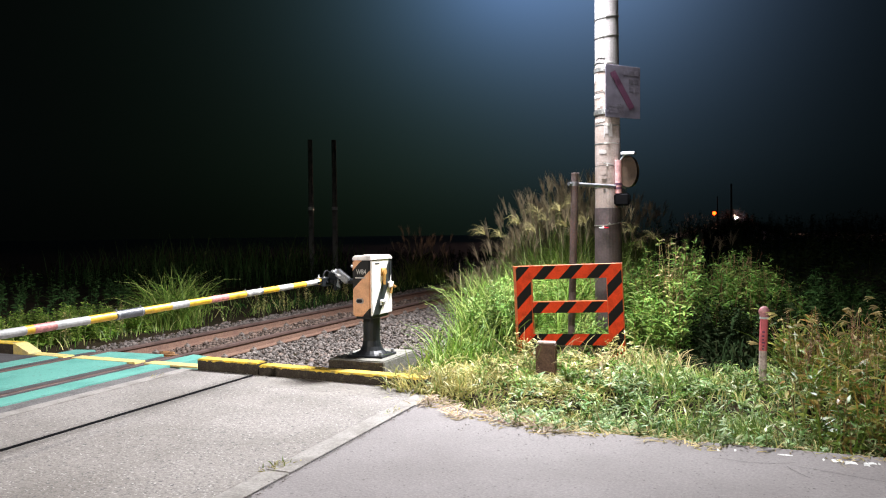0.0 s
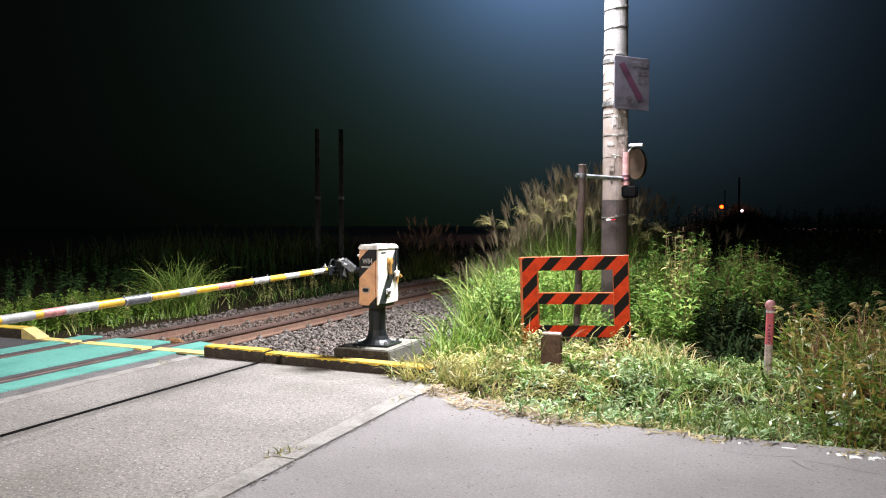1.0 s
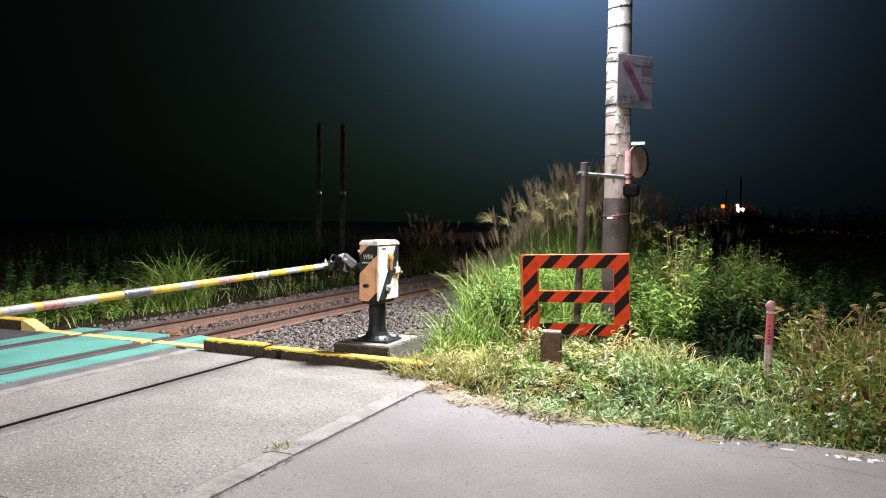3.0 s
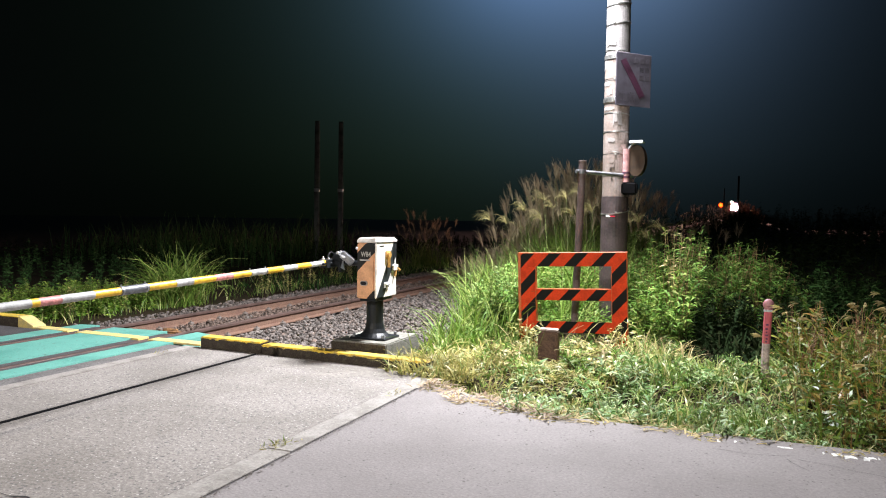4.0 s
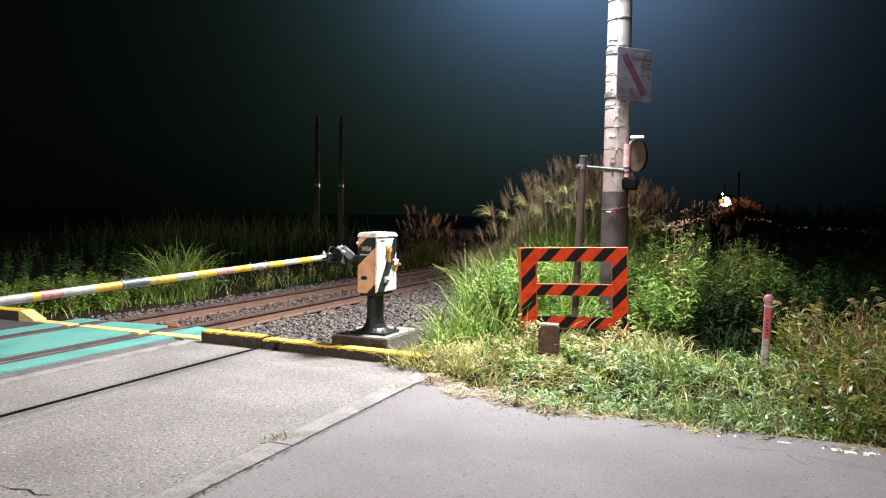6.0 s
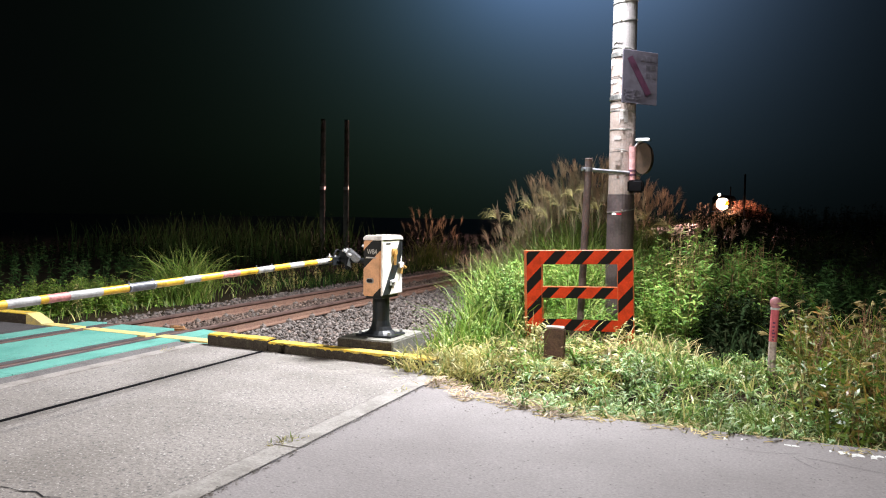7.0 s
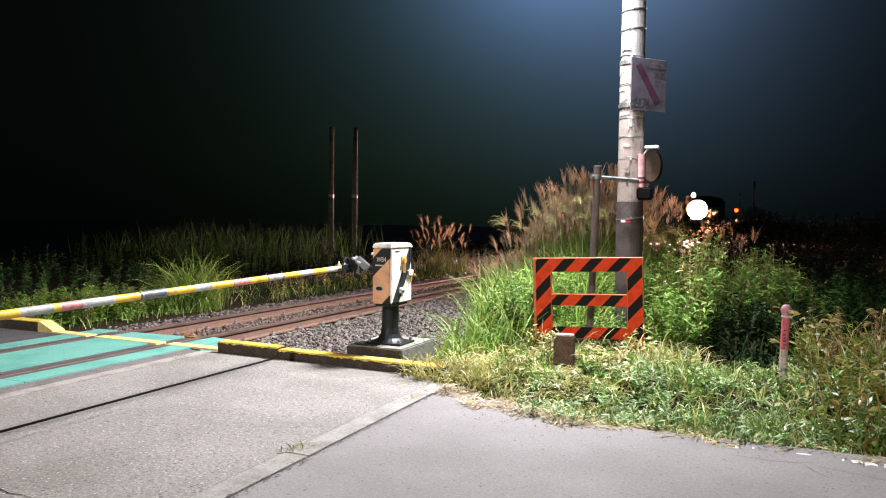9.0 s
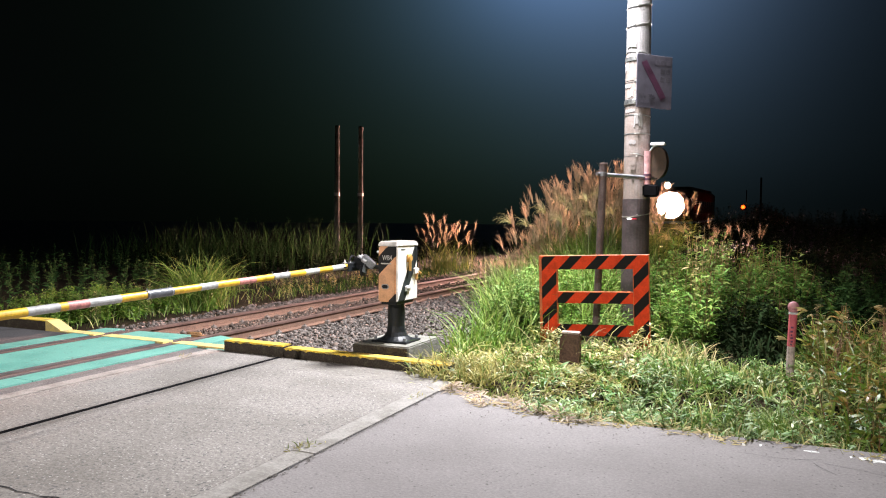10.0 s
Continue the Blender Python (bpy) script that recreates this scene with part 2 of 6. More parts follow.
M_FENCE = striped("fence_paint", (0.74, 0.060, 0.014), (0.008, 0.007, 0.007), 0.30, 0.45, 0.18, (1.0, 0.0, -0.95), rough=0.7)
M_FENCE_SIDE = material("fence_edge", (0.66, 0.15, 0.04), 0.5, vary=0.2, scale=12, fine=60, bump=0.1, second=(0.4, 0.12, 0.06))
M_BOX_FRONT = striped("box_front_paint", (0.66, 0.36, 0.20), (0.02, 0.02, 0.02), 0.56, 0.336, 0.610, (-1.0, 0.0, 1.0), rough=0.65)
M_BOX_SIDE = striped("box_side_paint", (0.85, 0.81, 0.75), (0.02, 0.024, 0.025), 0.95, 0.24, 0.450, (0.0, -1.45, 1.0))
M_BOX_TOP = material("box_cap", (0.75, 0.71, 0.66), 0.45, vary=0.06, scale=8, fine=60, bump=0.05)
M_BLACK = material("black_steel", (0.010, 0.012, 0.014), 0.45, vary=0.2, scale=9, fine=70, bump=0.1, spec=0.3)
M_TEXT = material("pale_lettering", (0.46, 0.44, 0.42), 0.5, vary=0.1, bump=0)
M_DARK = material("dark_plastic", (0.018, 0.018, 0.02), 0.6, vary=0.1, bump=0.05, spec=0.2)
M_BRASS = material("ochre_fitting", (0.50, 0.27, 0.07), 0.5, vary=0.15, bump=0.05)
M_ARM_YELLOW = material("arm_yellow", (0.78, 0.47, 0.03), 0.45, vary=0.1, scale=10, fine=60, bump=0.05)
M_ARM_WHITE = material("arm_silver", (0.45, 0.45, 0.44), 0.4, vary=0.12, scale=12, fine=60, bump=0.05)
M_ARM_RED = material("arm_red", (0.60, 0.24, 0.22), 0.45, vary=0.22, scale=14, fine=60, bump=0.05)
M_ARM_GREY = material("arm_sleeve", (0.11, 0.115, 0.13), 0.4, vary=0.3, scale=10, fine=60, bump=0.05)
M_SIGN = material("sign_face", (0.115, 0.106, 0.135), 0.5, vary=0.08, scale=5, fine=40, bump=0.02)
M_SIGN_RED = material("sign_red", (0.085, 0.03, 0.06), 0.5, vary=0.15, bump=0.0)
M_SIGN_GREY = material("sign_faded_ink", (0.095, 0.088, 0.11), 0.6, vary=0.15, bump=0.0)
M_MAST_PINK = material("mast_faded_red", (0.62, 0.33, 0.33), 0.55, vary=0.15, scale=12, fine=60, bump=0.1)
M_LENS = material("lens_brown", (0.065, 0.038, 0.021), 0.55, vary=0.2, scale=10, fine=60, bump=0.05)
M_HOOD = material("hood_white", (0.75, 0.76, 0.78), 0.4, vary=0.08, bump=0.02)
M_STAKE = striped("stake_paint", (0.56, 0.13, 0.16), (0.08, 0.04, 0.045), 0.9, 0.001, 0.2, (0, 0, 1.0))
M_STAKE_BASE = material("stake_bare", (0.50, 0.40, 0.38), 0.6, vary=0.2, scale=14, fine=60, bump=0.1)
M_STUB = material("stub_brown", (0.12, 0.066, 0.048), 0.8, vary=0.3, scale=12, fine=60, bump=0.3)
M_STUB_TOP = material("stub_top", (0.38, 0.30, 0.26), 0.8, vary=0.2, scale=20, fine=70, bump=0.2)
M_GRASS = leafy("grass", (0.062, 0.148, 0.022), (0.18, 0.275, 0.055), (0.52, 0.47, 0.20), trans=0.2)
M_TALL = leafy("tall_grass", (0.072, 0.152, 0.020), (0.135, 0.215, 0.034), (0.29, 0.32, 0.10), rough=0.55, spec=0.25, trans=0.2)
M_WEED = leafy("weed_leaf", (0.06, 0.15, 0.026), (0.14, 0.25, 0.05), (0.32, 0.36, 0.12), rough=0.5, trans=0.2, spec=0.3)
M_EDGE_LEAF = leafy("edge_leaf", (0.095, 0.205, 0.055), (0.21, 0.325, 0.115), (0.47, 0.50, 0.27), rough=0.5, trans=0.2, spec=0.4)
M_FENCE_LEAF = leafy("fence_leaf", (0.070, 0.165, 0.022), (0.135, 0.245, 0.042), (0.28, 0.34, 0.085), rough=0.6, spec=0.2)
M_SHADY = leafy("shady_leaf", (0.075, 0.18, 0.03), (0.125, 0.23, 0.045), (0.20, 0.22, 0.06), rough=0.6, spec=0.2)
M_BROWN = leafy("brown_stem", (0.13, 0.055, 0.035), (0.20, 0.10, 0.055), (0.30, 0.20, 0.10), rough=0.7, trans=0.1)
M_RANK = leafy("rank_leaf", (0.055, 0.125, 0.016), (0.155, 0.205, 0.032), (0.28, 0.16, 0.045), rough=0.42, trans=0.25)
M_BUSH = leafy("bushy_leaf", (0.10, 0.21, 0.028), (0.18, 0.31, 0.046), (0.33, 0.38, 0.085), rough=0.55, spec=0.25)
M_PRINT = material("faded_print", (0.14, 0.035, 0.09), 0.6, vary=0.2, bump=0)
M_STAKE_HEAD = material("stake_head_pink", (0.44, 0.20, 0.22), 0.5, vary=0.15, scale=14, fine=60, bump=0.1)
M_DRY = leafy("dry_grass", (0.38, 0.29, 0.13), (0.50, 0.40, 0.20), (0.27, 0.26, 0.09), rough=0.7)
M_LITTER = leafy("pale_litter", (0.44, 0.34, 0.26), (0.58, 0.48, 0.38), (0.30, 0.20, 0.13), rough=0.8, spec=0.15)
M_YELLOWISH = leafy("yellowing_grass", (0.25, 0.24, 0.075), (0.46, 0.39, 0.15), (0.13, 0.20, 0.045), trans=0.2)
M_PLUME = leafy("plume", (0.37, 0.30, 0.20), (0.45, 0.37, 0.25), (0.28, 0.23, 0.15), rough=0.9, trans=0.55, spec=0.1)
M_NOD = leafy("nodding_head", (0.27, 0.245, 0.105), (0.34, 0.30, 0.14), (0.25, 0.20, 0.09), rough=0.9, trans=0.5, spec=0.1)
M_STEM = leafy("stem", (0.085, 0.13, 0.035), (0.11, 0.135, 0.045), (0.15, 0.12, 0.055), rough=0.7, trans=0.1)
# night dark put into leaf colours, for growth beyond the lamp's reach
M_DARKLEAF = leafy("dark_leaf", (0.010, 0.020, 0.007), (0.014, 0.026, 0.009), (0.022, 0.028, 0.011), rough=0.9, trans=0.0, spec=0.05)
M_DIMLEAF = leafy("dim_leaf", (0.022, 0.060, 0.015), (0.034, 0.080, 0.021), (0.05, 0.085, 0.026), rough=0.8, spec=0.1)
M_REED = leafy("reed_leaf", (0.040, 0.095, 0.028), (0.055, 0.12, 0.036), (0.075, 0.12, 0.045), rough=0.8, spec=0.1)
M_TWIG = leafy("twig", (0.16, 0.07, 0.045), (0.24, 0.12, 0.07), (0.30, 0.17, 0.10), rough=0.8, trans=0.3)
M_JUNCTION = material("junction_black", (0.006, 0.006, 0.007), 0.8, vary=0.1, bump=0.05, spec=0.05)
M_REFLECTOR = material("red_reflector", (0.65, 0.02, 0.05), 0.3, vary=0.05, bump=0)
M_CHOCK = material("ochre_timber", (0.24, 0.12, 0.045), 0.85, vary=0.3, scale=12, fine=50, bump=0.4, second=(0.06, 0.035, 0.02))
M_KERB_FILM = [pebbled(material("kerb_film", c, 0.9, vary=0.16, scale=2.5, fine=30, bump=0.3, second=[v * 0.85 for v in c], amount=0.6), 47.0, (0.075, 0.07, 0.072), (0.40, 0.37, 0.35), 0.24, 0.08)
          for c in ((0.212, 0.194, 0.174), (0.192, 0.175, 0.155), (0.170, 0.154, 0.135))]
M_TRAIN = material("train_paint", (0.03, 0.03, 0.033), 0.6, vary=0.05, bump=0.02)
M_TRAIN_BAND = material("train_band", (0.06, 0.16, 0.40), 0.4, vary=0.05, bump=0.02)
M_FARPOLE = material("far_pole_grey", (0.25, 0.255, 0.25), 0.95, vary=0.2, spec=0.05, bump=0.0)
M_GLASS = material("dark_glass", (0.01, 0.012, 0.014), 0.08, vary=0.0, bump=0.0)
M_HEADLIGHT = glowing("headlight_glow", (1.0, 0.54, 0.43), 21000.0)
M_MARKER = glowing("marker_glow", (1.0, 0.60, 0.46), 130.0)
M_SIGNAL = glowing("signal_glow", (1.0, 0.045, 0.004), 13.0)


# ---- mesh helpers ----
def shape(bm, mat, name):
    me = bpy.data.meshes.new(name)
    bm.normal_update()
    bm.to_mesh(me)
    bm.free()
    me.materials.append(mat)
    return me


def part(name, bm, mat, parent=None, label="", kind=""):
    me = bm if isinstance(bm, bpy.types.Mesh) else shape(bm, mat, name)
    if not me.materials:
        me.materials.append(mat)
    ob = new(name, me)
    if parent is not None:
        ob.parent = parent
    return tagged(ob, label, kind=kind)


def thing(name, label, category, at=(0, 0, 0), turn=0, group="", kind=""):
    ob = new(name)
    ob.matrix_basis = pose(*at, 0, 0, turn)
    ob.empty_display_size = 0.2
    return tagged(ob, label, category, group, kind)


def block(bm, a, b, bevel=0.0, seg=1):
    """A box between two corners with eased edges."""
    r = bmesh.ops.create_cube(bm, size=1)
    c, s = [(p + q) / 2 for p, q in zip(a, b)], [abs(q - p) for p, q in zip(a, b)]
    for v in r["verts"]:
        v.co = Vector((c[i] + v.co[i] * s[i] for i in range(3)))
    if bevel:
        bmesh.ops.bevel(bm, geom=list({e for v in r["verts"] for e in v.link_edges}), offset=bevel, segments=seg, affect="EDGES")
    return bm


def rod(bm, p, q, r0, r1=None, seg=12, caps=True):
    """A round bar from p to q."""
    p, q = Vector(p), Vector(q)
    d = q - p
    m = Matrix.Translation((p + q) / 2) @ d.to_track_quat("Z", "Y").to_matrix().to_4x4()
    bmesh.ops.create_cone(bm, cap_ends=caps, segments=seg, radius1=r0, radius2=r0 if r1 is None else r1, depth=d.length, matrix=m)
    return bm


def pipe(bm, pts, r, seg=8):
    for p, q in zip(pts, pts[1:]):
        rod(bm, p, q, r, seg=seg)
    return bm


def lathe(bm, rings, seg=20, centre=(0, 0)):
    """A body turned round z, from (radius, z) rings."""
    loops = []
    for r, z in rings:
        loops.append([bm.verts.new((centre[0] + r * math.cos(2 * math.pi * i / seg), centre[1] + r * math.sin(2 * math.pi * i / seg), z)) for i in range(seg)])
    for a, b in zip(loops, loops[1:]):
        for i in range(seg):
            bm.faces.new((a[i], a[(i + 1) % seg], b[(i + 1) % seg], b[i]))
    bm.faces.new(loops[0][::-1])
    bm.faces.new(loops[-1])
    return bm


def sheet(bm, pts, z0, z1):
    """A slab over a plan outline, counter-clockwise."""
    lo, hi = [bm.verts.new((x, y, z0)) for x, y in pts], [bm.verts.new((x, y, z1)) for x, y in pts]
    bm.faces.new(lo[::-1])
    bm.faces.new(hi)
    for i in range(len(pts)):
        j = (i + 1) % len(pts)
        bm.faces.new((lo[i], lo[j], hi[j], hi[i]))
    return bm


def from_arrays(name, verts, faces, mat):
    me = bpy.data.meshes.new(name)
    k = faces.shape[1]
    me.vertices.add(len(verts))
    me.vertices.foreach_set("co", np.asarray(verts, np.float32).ravel())
    me.loops.add(faces.size)
    me.loops.foreach_set("vertex_index", faces.astype(np.int32).ravel())
    me.polygons.add(len(faces))
    me.polygons.foreach_set("loop_start", np.arange(0, faces.size, k, dtype=np.int32))
    me.update(calc_edges=True)
    me.validate()
    me.materials.append(mat)
    return me


def strips(rng, base, azim, lift, length, droop, width, profile, roll=None):
    """Many bent strips at once: blades, leaves, stems. Gives vertices and four-cornered faces."""
    n, s = len(base), len(profile)
    step = np.linspace(0, 1, s)
    ang = lift[:, None] - droop[:, None] * step[None, :] ** 1.4
    dl = (length / (s - 1))[:, None]
    rad = np.concatenate([np.zeros((n, 1)), np.cumsum(np.cos(ang[:, :-1]) * dl, 1)], 1)
    up = np.concatenate([np.zeros((n, 1)), np.cumsum(np.sin(ang[:, :-1]) * dl, 1)], 1)
    ca, sa = np.cos(azim)[:, None], np.sin(azim)[:, None]
    mid = np.stack([base[:, 0:1] + rad * ca, base[:, 1:2] + rad * sa, base[:, 2:3] + up], 2)
    roll = np.zeros(n) if roll is None else roll
    cr, sr = np.cos(roll)[:, None], np.sin(roll)[:, None]
    side = np.stack([-sa * cr - ca * np.sin(ang) * sr, ca * cr - sa * np.sin(ang) * sr, np.cos(ang) * sr], 2)
    half = 0.5 * width[:, None, None] * np.asarray(profile)[None, :, None]
    verts = np.stack([mid - side * half, mid + side * half], 2).reshape(-1, 3)
    i = np.arange(n)[:, None] * (2 * s) + np.arange(s - 1)[None, :] * 2
    faces = np.stack([i, i + 1, i + 3, i + 2], 2).reshape(-1, 4)
    return verts, faces, mid


def gather(bits):
    vs, fs, k = [], [], 0
    for v, f in bits:
        vs.append(v)
        fs.append(f + k)
        k += len(v)
    return np.concatenate(vs), np.concatenate(fs)


BLADE = (0.8, 1.0, 0.85, 0.55, 0.08)
LEAF = (0.15, 0.9, 1.0, 0.6, 0.06)
STALK = (1.0, 0.85, 0.7, 0.5)


def smooth(a, b, x):
    u = np.clip((np.asarray(x, float) - a) / (b - a), 0, 1)
    return u * u * (3 - 2 * u)


def track_x(y):
    """The track's middle line: straight at the crossing, then bending away."""
    y = np.asarray(y, float)
    return -6.77 + 0.032 * np.where(y > 20, (y - 20) - 12 * (1 - np.exp(-np.maximum(y - 20, 0) / 12)), 0) - 0.012 * np.maximum(y - 165, 0)


def track_z(y):
    y = np.asarray(y, float)
    return 0.021 * np.where(y > 35, (y - 35) - 10 * (1 - np.exp(-np.maximum(y - 35, 0) / 10)), 0) - 0.017 * np.maximum(y - 170, 0)


def land(x, y):
    """Height of the ground: the track's bed, the verge and the bank beside it."""
    x, y = np.asarray(x, float), np.asarray(y, float)
    off = x - track_x(y)
    bed = -0.20
    bank = 0.0 + 0.055 * smooth(5.1, 6.2, y) - 0.03 * smooth(6.4, 7.4, y) + 0.10 * smooth(8.3, 10.5, y) + 0.40 * smooth(11, 20, y)
    right = bed + (bank - bed) * smooth(2.2, 4.4, off)
    left = bed + (-0.25 - bed) * smooth(1.6, 3.5, -off)
    h = np.where(off > 0, right, left)
    flat = smooth(6.5, 5.9, y)
    h = h * (1 - flat) + (-0.10) * flat
    h = np.where(y < 5.0, -0.10, h)
    return h + track_z(y) * (1 - smooth(3.0, 12.0, np.abs(off)))


# ---- ground ----
def build_ground():
    xs = np.concatenate([np.linspace(-900, -60, 15), np.linspace(-50, -14, 19), np.linspace(-13, 6, 58), np.linspace(8, 50, 18), np.linspace(60, 900, 15)])
    ys = np.concatenate([np.linspace(-600, -20, 10), np.linspace(-12, 4, 9), np.linspace(4.6, 30, 60), np.linspace(32, 120, 40), np.linspace(135, 1500, 30)])
    gx, gy = np.meshgrid(xs, ys)
    gz = land(gx, gy)
    nx = len(xs)
    i = (np.arange(len(ys) - 1)[:, None] * nx + np.arange(nx - 1)[None, :]).ravel()
    me = from_arrays("ground", np.stack([gx, gy, gz], 2).reshape(-1, 3), np.stack([i, i + 1, i + nx + 1, i + nx], 1), M_SOIL)
    tagged(new("ground", me), "brown soil with thin grass along the railway", "ground", kind="structure")


def build_road():
    bm = bmesh.new()
    sheet(bm, [(-2.44, -14), (40, -14), (40, 5.22), (-1.2, 5.22), (-2.1, 5.62), (-2.44, 5.75)], -0.3, 0.0)
    tagged(part("road", bm, M_ASPHALT), "grey worn asphalt road beside the crossing", "road", kind="structure")
    slab = tagged(new("pavement"), "worn concrete approach slab with exposed stones", "pavement", kind="structure")
    bm = bmesh.new()
    sheet(bm, [(-5.36, -14), (-2.62, -14), (-2.62, 6.17), (-5.36, 6.33)], -0.3, 0.004)
    part("slab", bm, M_CONCRETE_ROAD, slab)
    crk = random.Random(12)
    for pts, wid in (([(-4.50 + k * 0.085, 2.70 - 0.13 * smooth(0, 9, k) + crk.uniform(-0.02, 0.02)) for k in range(18)], 0.0045),):
        bm = bmesh.new()
        for (xa, ya), (xb, yb) in zip(pts, pts[1:]):
            d = math.hypot(xb - xa, yb - ya)
            ux, uy = -(yb - ya) / d * wid * crk.uniform(0.5, 1.3), (xb - xa) / d * wid * crk.uniform(0.5, 1.3)
            bm.faces.new([bm.verts.new(p) for p in ((xa - ux, ya - uy, 0.0075), (xb - ux, yb - uy, 0.0075), (xb + ux, yb + uy, 0.0075), (xa + ux, ya + uy, 0.0075))])
        part("crack", bm, M_DARK, slab, "dark crack")
    bm = bmesh.new()
    sheet(bm, [(-4.571, -14), (-4.521, -14), (-4.521, 6.262), (-4.571, 6.266)], -0.05, 0.0065)
    part("joint_filler", bm, M_JUNCTION, slab, "black rubber joint filler")
    rng = random.Random(4)
    cuts = [-14, -9, -5, -1.4, 3.72, 5.95]
    for a, b in zip(cuts, cuts[1:]):
        bm = bmesh.new()
        block(bm, (-2.616, a + 0.006, -0.2), (-2.44 + rng.uniform(-0.006, 0.006), b - 0.006, 0.007), 0.004, 2)
        part("edge_strip", bm, M_CONCRETE_EDGE, slab, "pale concrete edge strip")
    bm = bmesh.new()
    sheet(bm, [(-5.55, -14), (-5.36, -14), (-5.36, 6.30), (-5.50, 6.30)], -0.3, 0.010)
    part("edge_strip", bm, M_CONCRETE_EDGE, slab, "rough concrete edge strip")
    bm = bmesh.new()
    sheet(bm, [(-5.77, -14), (-5.55, -14), (-5.50, 6.32), (-5.77, 6.36)], -0.3, -0.006)
    part("asphalt_strip", bm, M_WORN_STRIP, slab, "dark asphalt strip")
    bm = bmesh.new()
    sheet(bm, [(-40, -14), (-7.78, -14), (-7.78, 6.5), (-40, 6.5)], -0.3, -0.004)
    tagged(part("road", bm, M_OLD_ASPHALT), "dark asphalt road beyond the tracks", "road", kind="structure")
    # thin overlapping brown films along the foot of the kerb, darker towards it
    sr = random.Random(17)
    for k, (x0, x1, depth) in enumerate(((-4.42, -2.63, 0.56), (-4.2, -2.65, 0.40), (-4.0, -2.7, 0.24))):
        top = [(x1 + (x0 - x1) * q / 12, 6.172 + 0.045 * (x1 - (x1 + (x0 - x1) * q / 12)) + 0.0) for q in range(13)]
        low = [(x, y - depth * (0.35 + 0.65 * math.sin(math.pi * (0.1 + 0.8 * q / 12))) * sr.uniform(0.75, 1.15)) for q, (x, y) in enumerate(top)]
        bm = bmesh.new()
        sheet(bm, top + low[::-1], 0.0, 0.0046 + 0.0005 * k)
        part("brown_film", bm, M_KERB_FILM[k], slab, "thin brown film along the kerb")
    # dark, ragged joint between edge strip and asphalt
    bm = bmesh.new()
    rj = random.Random(31)
    y, w0 = -2.0, 0.008
    while y < 5.7:
        y1, w1 = y + rj.uniform(0.03, 0.10), rj.choice((-0.008, -0.005, -0.002, 0.001, 0.008))
        bm.faces.new([bm.verts.new(p) for p in ((-2.455, y, 0.0035), (-2.436 + w0, y, 0.0035), (-2.436 + w1, y1, 0.0035), (-2.455, y1, 0.0035))])
        y, w0 = y1, w1
    part("ragged_joint", bm, M_OLD_ASPHALT, slab, "dark ragged joint beside the asphalt")
    # green panels between and beside the rails
    deck = tagged(new("crossing_deck"), "green painted level crossing panels", "level crossing", kind="structure")
    for x0, x1, end, lead in ((-6.05, -5.77, 7.05, 0.08), (-7.21, -6.40, 6.98, 0.04), (-7.78, -7.50, 6.98, 0.05)):
        y0 = -14.0
        for y1 in (-8.0, -2.0, 1.6, 4.4, end):
            bm = bmesh.new()
            last = y1 == end
            pts = [(x0 + 0.004, y0 + 0.005), (x1 - 0.004, y0 + 0.005), (x1 - 0.004, y1 - 0.005 + (lead if last and x1 < -6.2 else 0)), (x0 + 0.004, y1 - 0.005 + (0 if x1 < -6.2 else lead if last else 0))]
            sheet(bm, pts, -0.18, 0.006)
            part("panel", bm, M_GREEN, deck)
            y0 = y1
    for x0, x1, z in ((-6.40, -6.285, -0.012), (-6.155, -6.05, -0.004), (-7.285, -7.21, -0.012), (-7.50, -7.415, -0.004)):
        bm = bmesh.new()
        sheet(bm, [(x0 + 0.002, -14), (x1 - 0.002, -14), (x1 - 0.002, 6.96), (x0 + 0.002, 6.96)], -0.18, z)
        part("flangeway_fill", bm, M_OLD_ASPHALT, deck, "dark filling beside the rail")
    # yellow line across the deck, one stretch on each panel
    for x0, x1, ya, yb in ((-6.15, -5.40, 6.43, 6.42), (-7.28, -6.285, 6.46, 6.43), (-8.05, -7.42, 6.50, 6.47)):
        bm = bmesh.new()
        z = 0.011 if x1 > -5.6 else 0.011
        sheet(bm, [(x0, ya), (x1, yb), (x1, yb + 0.16), (x0, ya + 0.16)], -0.008 if x1 > -5.6 else -0.016, z)
        part("line", bm, M_WORN_YELLOW, deck, "worn yellow line")
    # white edge line, chipped
    line = tagged(new("edge_line"), "broken white line along the road edge", "road marking", kind="structure")
    rng = random.Random(9)
    x = -2.0
    while x < 12:
        w = rng.choice((0.012, 0.02, 0.03, 0.05, 0.085)) * rng.uniform(0.7, 1.3)
        if rng.random() < (0.9 if x > 0.45 else 0.0 if x < -0.1 else 0.35):
            bm = bmesh.new()
            y = 5.06 + rng.uniform(-0.035, 0.035)
            k = [rng.uniform(-0.010, 0.010) for _ in range(6)]
            d = rng.uniform(0.012, 0.042)
            sheet(bm, [(x, y - d + k[0]), (x + w * rng.uniform(0.3, 0.6), y - d * 0.6 + k[1]), (x + w, y - d * rng.uniform(0.3, 1.0)), (x + w + k[3] * 0.5, y + d * 0.3), (x + w * 0.6, y + d + k[4]), (x + k[5] * 0.5, y + d * 0.4)], -0.01, 0.0025)
            part("paint_chip", bm, M_WHITE_LINE, line)
        x += w + rng.choice((0.004, 0.01, 0.03, 0.09)) * rng.uniform(0.6, 1.4)
    # cracks in the asphalt
    rng = random.Random(3)
